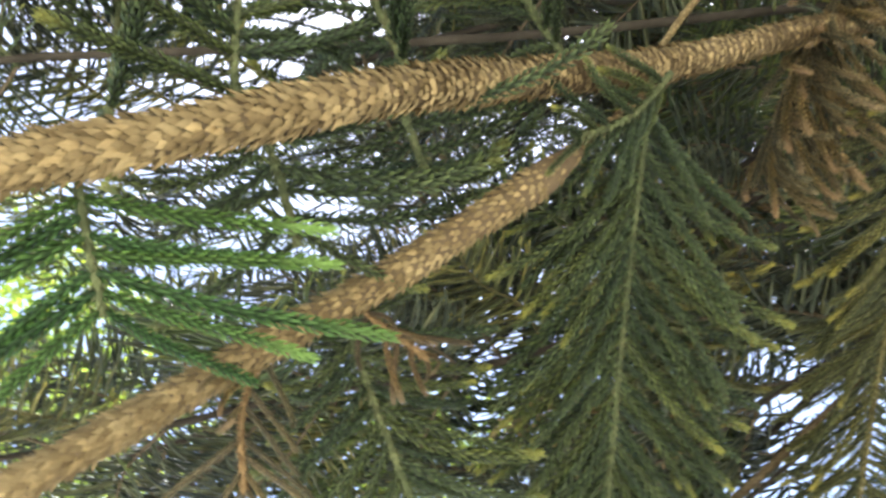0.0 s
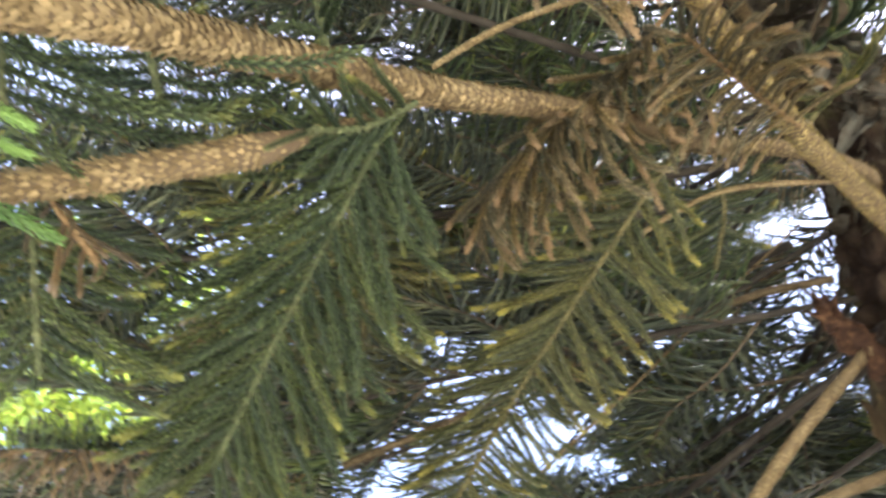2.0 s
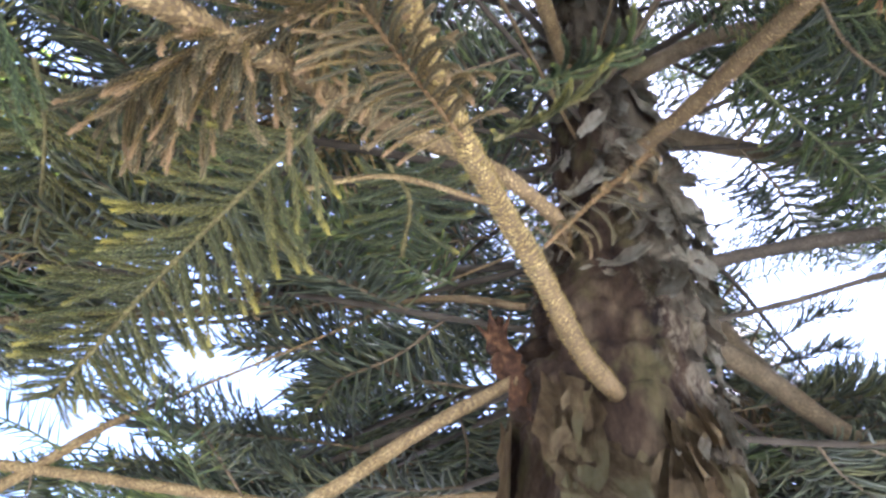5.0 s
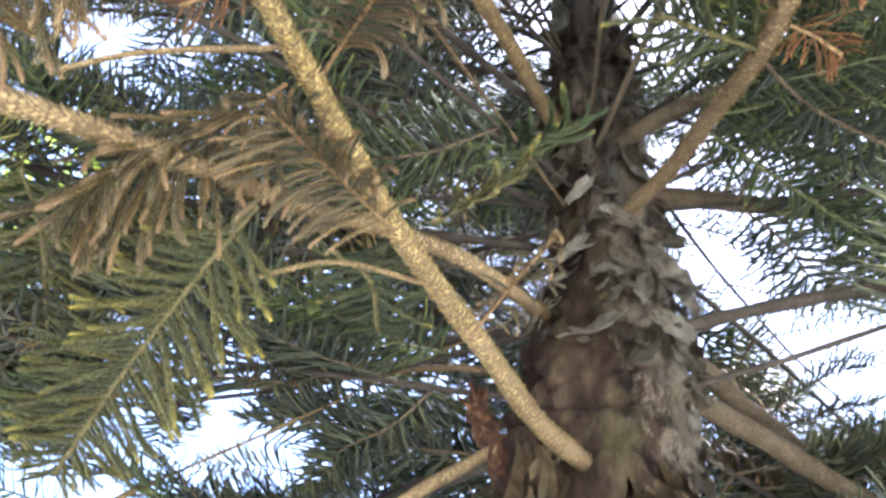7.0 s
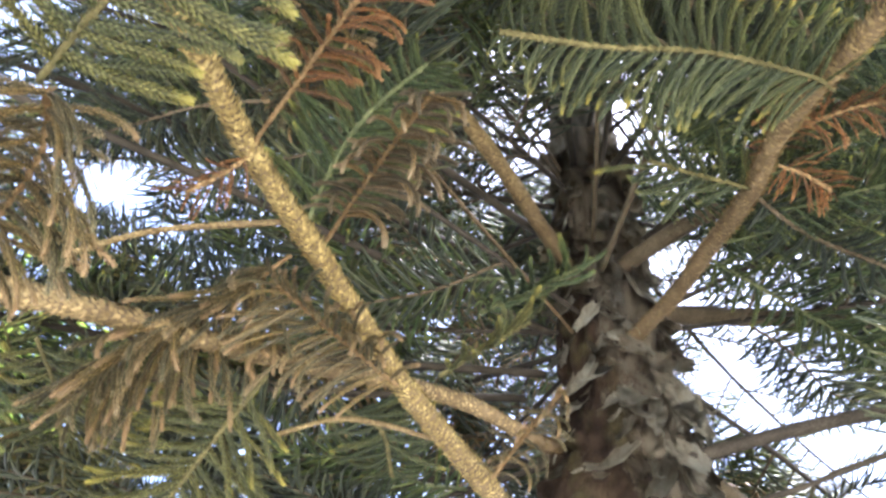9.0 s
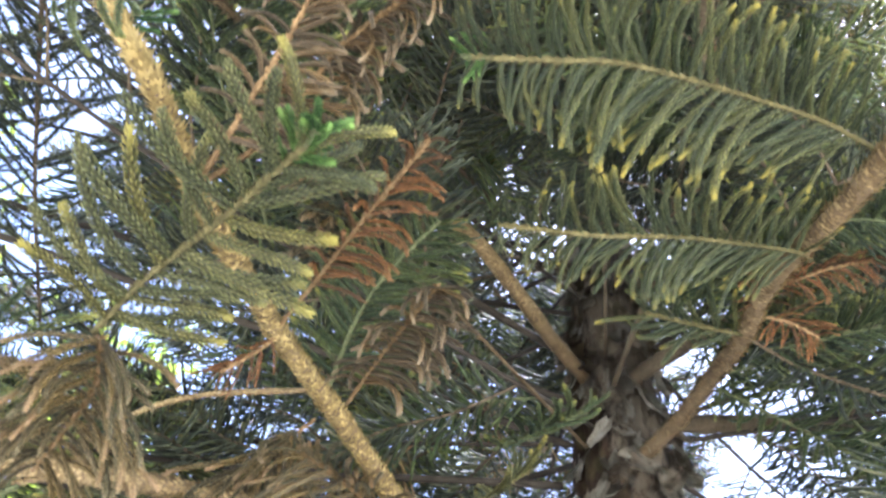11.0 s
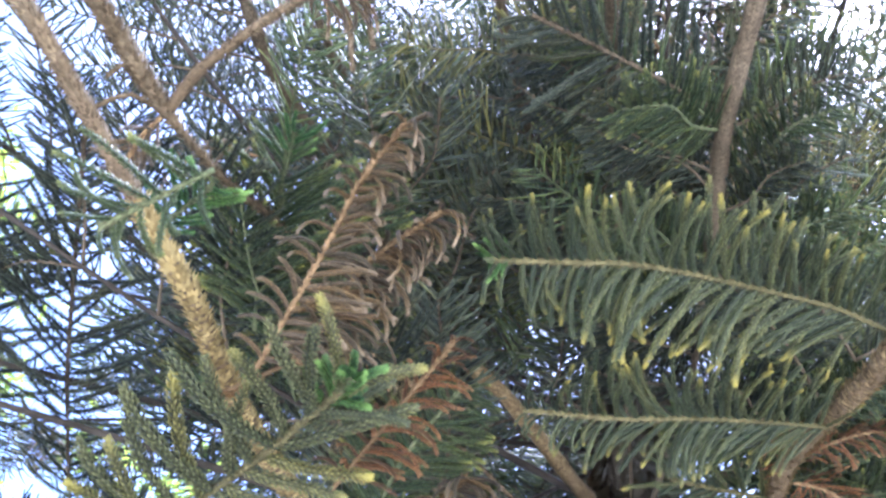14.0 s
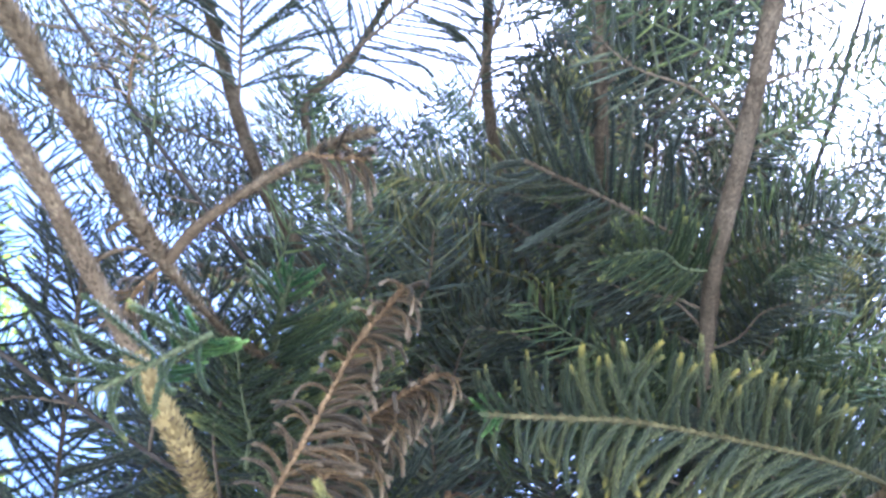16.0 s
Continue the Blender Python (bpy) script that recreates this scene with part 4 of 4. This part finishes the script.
def whorl(z, count, length, turn, seed, camera_side, rise=0.0, skip=0.12, shape="rope"):
    to_cam = (Vector((0.5, -0.4, 0)) - Vector((1.6, 0.93, 0))).normalized()
    for i in range(count):
        g = random.Random(seed * 100 + i)
        a = radians(turn + 360 * i / count + g.uniform(-9, 9))
        d = Vector((math.cos(a), math.sin(a), 0))
        if not camera_side and d.dot(to_cam) > 0.25:
            continue
        ln = length * g.uniform(0.8, 1.15)
        side = d.cross(UP)
        bend, sag = g.uniform(-0.15, 0.15), g.uniform(-0.18, 0.08) + rise
        pts = [Vector(trunk_axis(z)) + d * (trunk_radius(z) * 0.7 + ln * s) + side * bend * s * s * ln + UP * (sag * math.sin(s * 2.6) * ln * 0.6) for s in (0, 0.25, 0.5, 0.75, 1.0)]
        line = spline([tuple(p) for p in pts], 0.078)
        if sum(hides(Vector(p)) for p in line) > 0.15 * len(line):
            continue
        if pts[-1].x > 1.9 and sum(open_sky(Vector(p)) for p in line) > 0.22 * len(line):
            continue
        limb = branch([tuple(p) for p in pts], g.uniform(0.006, 0.009), 0.004, DARKTWIG, scale=0.0, seed=seed * 20 + i, rough=0.3)
        t, _, _ = frames_of(line)
        for k in range(3, len(line)):
            for q in (1, -1):
                if g.random() < skip:
                    continue
                s = k / len(line)
                y = Vector(t[k])
                w = (y * g.uniform(0.55, 0.95) + y.cross(UP) * q + UP * g.uniform(-0.28, 0.12)).normalized()
                fl = (0.54 - 0.22 * s) * g.uniform(0.75, 1.2)
                b = Vector(line[k])
                e = b + w * fl
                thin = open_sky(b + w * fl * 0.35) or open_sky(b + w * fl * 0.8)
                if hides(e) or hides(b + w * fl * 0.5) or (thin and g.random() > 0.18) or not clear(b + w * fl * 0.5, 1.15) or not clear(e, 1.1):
                    continue
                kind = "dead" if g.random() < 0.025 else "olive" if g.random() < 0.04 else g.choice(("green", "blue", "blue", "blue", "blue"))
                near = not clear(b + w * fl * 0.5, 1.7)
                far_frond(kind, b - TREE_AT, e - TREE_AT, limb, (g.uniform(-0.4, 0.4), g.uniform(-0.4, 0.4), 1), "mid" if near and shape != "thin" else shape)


def dress(limb, points, first, seed, size=0.45, kinds=("green", "blue"), droop=0.0, step=0.085, shape="mid", skip=0.1, through_gaps=0.15):
    """Fronds along both sides of a branch, from a share of its length onward."""
    g = random.Random(seed)
    line = spline(points, step)
    t, _, _ = frames_of(line)
    for k in range(int(first * len(line)), len(line)):
        for q in (1, -1):
            if g.random() < skip:
                continue
            y = Vector(t[k])
            w = (y * g.uniform(0.5, 0.9) + y.cross(UP) * q + UP * (g.uniform(-0.2, 0.12) - droop)).normalized()
            fl = size * g.uniform(0.7, 1.15) * (1 - 0.35 * k / len(line))
            e = Vector(line[k]) + w * fl
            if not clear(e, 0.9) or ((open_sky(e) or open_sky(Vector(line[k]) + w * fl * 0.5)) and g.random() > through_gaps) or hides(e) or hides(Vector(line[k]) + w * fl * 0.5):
                continue
            far_frond(g.choice(kinds), Vector(line[k]) - TREE_AT, e - TREE_AT, limb, (g.uniform(-0.3, 0.3), g.uniform(-0.3, 0.3), 1), shape)


OVER_A = [(1.56, 0.78, 3.2), (1.4, 0.25, 3.14), (1.25, -0.1, 3.11), (1.138, -0.357, 3.10), (1.07, -0.6, 3.1), (0.98, -0.9, 3.1), (0.9, -1.3, 3.12)]
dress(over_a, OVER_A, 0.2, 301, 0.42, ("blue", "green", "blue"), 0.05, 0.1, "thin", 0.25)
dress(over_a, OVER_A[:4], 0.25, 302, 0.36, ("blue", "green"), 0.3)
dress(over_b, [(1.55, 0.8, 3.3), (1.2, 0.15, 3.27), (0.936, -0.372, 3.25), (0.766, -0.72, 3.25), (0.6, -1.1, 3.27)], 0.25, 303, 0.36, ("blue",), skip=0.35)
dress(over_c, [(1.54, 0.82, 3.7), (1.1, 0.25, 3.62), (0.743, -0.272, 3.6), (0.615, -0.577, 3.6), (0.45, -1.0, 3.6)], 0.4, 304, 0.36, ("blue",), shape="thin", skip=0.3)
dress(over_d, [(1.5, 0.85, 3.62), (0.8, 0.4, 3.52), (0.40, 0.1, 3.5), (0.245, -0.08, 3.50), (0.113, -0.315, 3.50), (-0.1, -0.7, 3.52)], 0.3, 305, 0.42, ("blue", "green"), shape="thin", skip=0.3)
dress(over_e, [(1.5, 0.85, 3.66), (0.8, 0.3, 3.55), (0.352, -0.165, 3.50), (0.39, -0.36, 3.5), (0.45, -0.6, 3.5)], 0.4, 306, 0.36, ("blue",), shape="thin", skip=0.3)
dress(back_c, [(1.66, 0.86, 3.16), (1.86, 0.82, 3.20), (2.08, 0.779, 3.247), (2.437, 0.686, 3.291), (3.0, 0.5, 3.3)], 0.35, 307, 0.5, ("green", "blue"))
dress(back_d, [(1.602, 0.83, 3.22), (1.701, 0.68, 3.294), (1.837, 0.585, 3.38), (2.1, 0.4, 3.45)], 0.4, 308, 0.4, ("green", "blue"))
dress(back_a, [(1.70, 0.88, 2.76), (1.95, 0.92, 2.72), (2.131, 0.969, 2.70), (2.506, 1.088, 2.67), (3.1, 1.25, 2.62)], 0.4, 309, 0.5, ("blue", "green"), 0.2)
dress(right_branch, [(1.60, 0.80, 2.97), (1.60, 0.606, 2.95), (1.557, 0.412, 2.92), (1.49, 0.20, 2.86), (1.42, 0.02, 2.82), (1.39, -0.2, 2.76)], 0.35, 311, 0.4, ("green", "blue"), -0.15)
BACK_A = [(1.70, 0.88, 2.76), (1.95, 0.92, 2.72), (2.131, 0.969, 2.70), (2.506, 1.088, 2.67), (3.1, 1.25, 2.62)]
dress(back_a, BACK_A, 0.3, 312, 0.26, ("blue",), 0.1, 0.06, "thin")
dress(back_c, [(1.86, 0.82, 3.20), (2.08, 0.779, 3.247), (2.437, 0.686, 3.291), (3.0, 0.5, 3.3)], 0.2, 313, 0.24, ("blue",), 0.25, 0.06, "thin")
for k, pts in enumerate(([(1.5, 1.0, 3.0), (0.6, 1.25, 2.95), (-0.2, 1.3, 2.9), (-0.9, 1.25, 2.85), (-1.4, 1.2, 2.82)],
                         [(1.5, 0.9, 3.2), (0.5, 0.72, 3.1), (-0.3, 0.68, 3.05), (-1.0, 0.6, 3.0)],
                         [(1.5, 1.1, 2.8), (0.7, 1.75, 2.75), (-0.1, 2.0, 2.7), (-0.8, 2.1, 2.6)],
                         [(1.5, 0.85, 3.3), (0.4, 0.45, 3.2), (-0.2, 0.2, 3.2), (-0.9, -0.1, 3.2)],
                         [(1.5, 0.95, 3.8), (0.95, 0.85, 3.65), (0.4, 0.8, 3.55), (-0.1, 0.8, 3.5)],
                         [(1.55, 0.85, 3.7), (1.2, 0.35, 3.55), (0.95, 0.0, 3.5), (0.8, -0.2, 3.5)],
                         [(1.55, 1.1, 2.5), (1.2, 1.8, 2.4), (0.9, 2.3, 2.3), (0.5, 2.8, 2.2)],
                         [(1.5, 0.95, 3.1), (0.5, 0.7, 2.95), (-0.1, 0.5, 2.8), (-0.6, 0.35, 2.7)],
                         [(1.6, 1.1, 2.7), (1.8, 1.8, 2.75), (1.95, 2.4, 2.8), (2.0, 3.0, 2.8)],
                         [(1.6, 0.8, 3.6), (1.62, 0.2, 3.65), (1.52, -0.4, 3.7), (1.4, -0.9, 3.75)],
                         [(1.7, 0.85, 3.4), (1.85, 0.3, 3.45), (1.85, -0.2, 3.5), (1.75, -0.7, 3.55)],
                         [(1.6, 1.1, 2.5), (1.62, 1.7, 2.6), (1.7, 2.3, 2.7), (1.75, 2.8, 2.75)],
                         [(1.5, 1.1, 3.0), (0.5, 1.3, 2.85), (-0.2, 1.1, 2.7), (-0.8, 0.9, 2.6)])):
    limb = branch(pts, 0.011, 0.005, DARKTWIG, scale=0.0, seed=320 + k, rough=0.3)
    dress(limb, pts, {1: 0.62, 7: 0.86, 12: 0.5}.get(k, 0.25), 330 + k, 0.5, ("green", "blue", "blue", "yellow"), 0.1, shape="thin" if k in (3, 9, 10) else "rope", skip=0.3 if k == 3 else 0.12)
tall = [(0.166, 1.06, 3.0), (0.12, 0.75, 3.02), (0.105, 0.508, 3.0), (0.08, 0.004, 3.0)]
nf("blue", tall, 0.2, LIVE, seed=81, gap=0.036)
nf("blue", [(-0.1, 0.9, 3.1), (-0.12, 0.6, 3.12), (-0.1, 0.25, 3.1)], 0.2, LIVE, seed=82, gap=0.036)
nf("blue", [(0.36, -0.33, 3.42), (0.403, -0.413, 3.456), (0.466, -0.51, 3.486), (0.528, -0.588, 3.503)], 0.2, LIVE, seed=88, fat=0.55, gap=0.016, lean=(60, 44))
nf("blue", [(0.65, -0.38, 3.42), (0.648, -0.491, 3.466), (0.643, -0.592, 3.496), (0.637, -0.667, 3.514)], 0.12, LIVE, seed=89, fat=0.55, gap=0.020, lean=(60, 44))
nf("blue", [(0.21, -0.24, 3.37), (0.185, -0.32, 3.41), (0.16, -0.40, 3.44), (0.13, -0.48, 3.46)], 0.2, LIVE, seed=90, fat=0.55, gap=0.016, lean=(60, 44))
nf("dead", [(0.40, -0.455, 2.80), (0.44, -0.47, 2.79), (0.48, -0.49, 2.775)], 0.07, DRY, seed=93, gap=0.011, fat=0.7, fall=0.8, bends=(0, 3))
nf("dead", [(0.25, -0.205, 2.80), (0.225, -0.16, 2.79), (0.21, -0.10, 2.775)], 0.06, DRY, seed=94, gap=0.012, fat=0.7, fall=0.6, bends=(1, 5))
nf("olive", [(1.153, 1.29, 2.655), (1.10, 1.27, 2.69), (1.03, 1.25, 2.68)], 0.09, DRY, seed=83)
nf("olive", [(1.06, 1.335, 2.63), (1.01, 1.31, 2.65), (0.95, 1.32, 2.62)], 0.08, DRY, seed=84)

whorl(2.34, 8, 1.7, 20, 1, False)
whorl(2.55, 7, 2.0, 0, 11, False)
whorl(2.75, 8, 1.7, 45, 2, False)
whorl(3.1, 9, 2.3, 10, 3, True, skip=0.25)
whorl(3.6, 8, 2.4, 33, 4, True, skip=0.3, shape="thin")
whorl(3.9, 9, 1.5, 50, 10, True, skip=0.2)
whorl(4.4, 9, 1.2, 20, 12, True, skip=0.12)
whorl(4.2, 7, 2.2, 5, 5, True, skip=0.35, shape="thin")
whorl(4.9, 6, 1.6, 28, 6, True, 0.1, 0.35, "thin")
whorl(5.7, 6, 1.1, 12, 7, True, 0.15, 0.3, "thin")
whorl(6.6, 6, 0.8, 40, 8, True, 0.2, 0.3, "thin")
whorl(1.9, 6, 1.6, 60, 9, False)

# sparse small fronds against the bright openings
for k, (limb, pts) in enumerate(((back_a, BACK_A[2:]), (back_c, [(2.08, 0.779, 3.247), (2.437, 0.686, 3.291), (3.0, 0.5, 3.3)]), (back_b, [(2.1, 0.86, 2.53), (2.25, 0.846, 2.477), (2.8, 0.8, 2.3)]))):
    dress(limb, pts, 0.0, 340 + k, 0.26, ("blue",), (-0.25, 0.3, -0.3)[k], 0.045, "thin", 0.25, 0.75)
dress(low_left, [(0.86, 1.474, 2.397), (0.62, 1.64, 2.2), (0.4, 1.8, 2.05)], 0.0, 346, 0.3, ("blue", "green"), -0.3, 0.06, "thin", 0.3, 0.4)
dress(low_left_b, [(1.204, 1.41, 2.229), (0.905, 1.539, 2.239), (0.45, 1.66, 2.22), (-0.1, 1.85, 2.12)], 0.0, 347, 0.34, ("blue", "green"), -0.35, 0.075, "thin", 0.3, 0.35)
dress(dark_branch, [(2.0, 0.34, 2.645), (2.1, 0.2, 2.63), (2.3, -0.1, 2.6)], 0.0, 345, 0.22, ("blue",), -0.2, 0.06, "thin", 0.25, 0.7)

# ---- broad-leaved trees beyond, in full sun ----


def broadleaf(place, low, high, spread, limbs, seed):
    leafy = tagged(new("broadleaf_tree"), "sunlit yellow-green broad-leaved tree behind the pine", "tree", "trees beyond the pine")
    leafy.location = place
    g = random.Random(seed)
    scaly_branch("trunk", [(0, 0, 0), (0.05, 0.02, low * 0.5), (0.0, 0.06, low), (0.1, 0.0, (low + high) / 2), (0.15, -0.1, high)], 0.11, 0.03, GREYTWIG, leafy, scale=0.0, seed=seed)
    clumps = []
    for i in range(limbs):
        a = g.uniform(0, 6.28)
        z0 = g.uniform(low, high - 0.6)
        end = Vector((math.cos(a) * g.uniform(0.4, 1.0) * spread, math.sin(a) * g.uniform(0.4, 0.85) * spread, z0 + g.uniform(0.2, 1.0)))
        scaly_branch("limb", [(0.05, 0.02, z0), tuple(end * 0.5 + Vector((0, 0, z0 * 0.5 + 0.15))), tuple(end)], 0.03, 0.007, GREYTWIG, leafy, scale=0.0, seed=seed + 10 + i)
        clumps += [end + Vector((g.gauss(0, 0.3), g.gauss(0, 0.3), g.gauss(0, 0.22))) for _ in range(13)]
    vs, fs, rs = [], [], []
    for c in clumps:
        for _ in range(38):
            p = c + Vector((g.gauss(0, 0.13), g.gauss(0, 0.13), g.gauss(0, 0.1)))
            m = Matrix.Translation(p) @ Euler((g.uniform(-0.8, 0.8), g.uniform(-0.8, 0.8), g.uniform(0, 6.28))).to_matrix().to_4x4() @ Matrix.Scale(g.uniform(0.05, 0.1), 4)
            k = len(vs)
            vs += [m @ Vector(q) for q in ((0, -0.5, 0), (0.28, -0.05, 0.06), (0.2, 0.3, 0.04), (0, 0.6, -0.06), (-0.2, 0.3, 0.04), (-0.28, -0.05, 0.06), (0, 0.1, -0.02))]
            fs += [(k, k + 1, k + 6), (k + 1, k + 2, k + 6), (k + 2, k + 3, k + 6), (k + 3, k + 4, k + 6), (k + 4, k + 5, k + 6), (k + 5, k, k + 6)]
            rs += [g.random()] * 7
    n = len(vs)
    tagged(piece("crown", tri_mesh("crown", np.array(vs), np.array(fs), [LEAF], np.full(n, 0.2), rs, shade_to_bloom=np.full(n, 0.55)), leafy), kind="stuff")


broadleaf((-2.7, 4.4, 0), 3.6, 7.8, 1.0, 11, 77)
broadleaf((-0.6, 5.2, 0), 3.6, 6.2, 0.7, 7, 177)
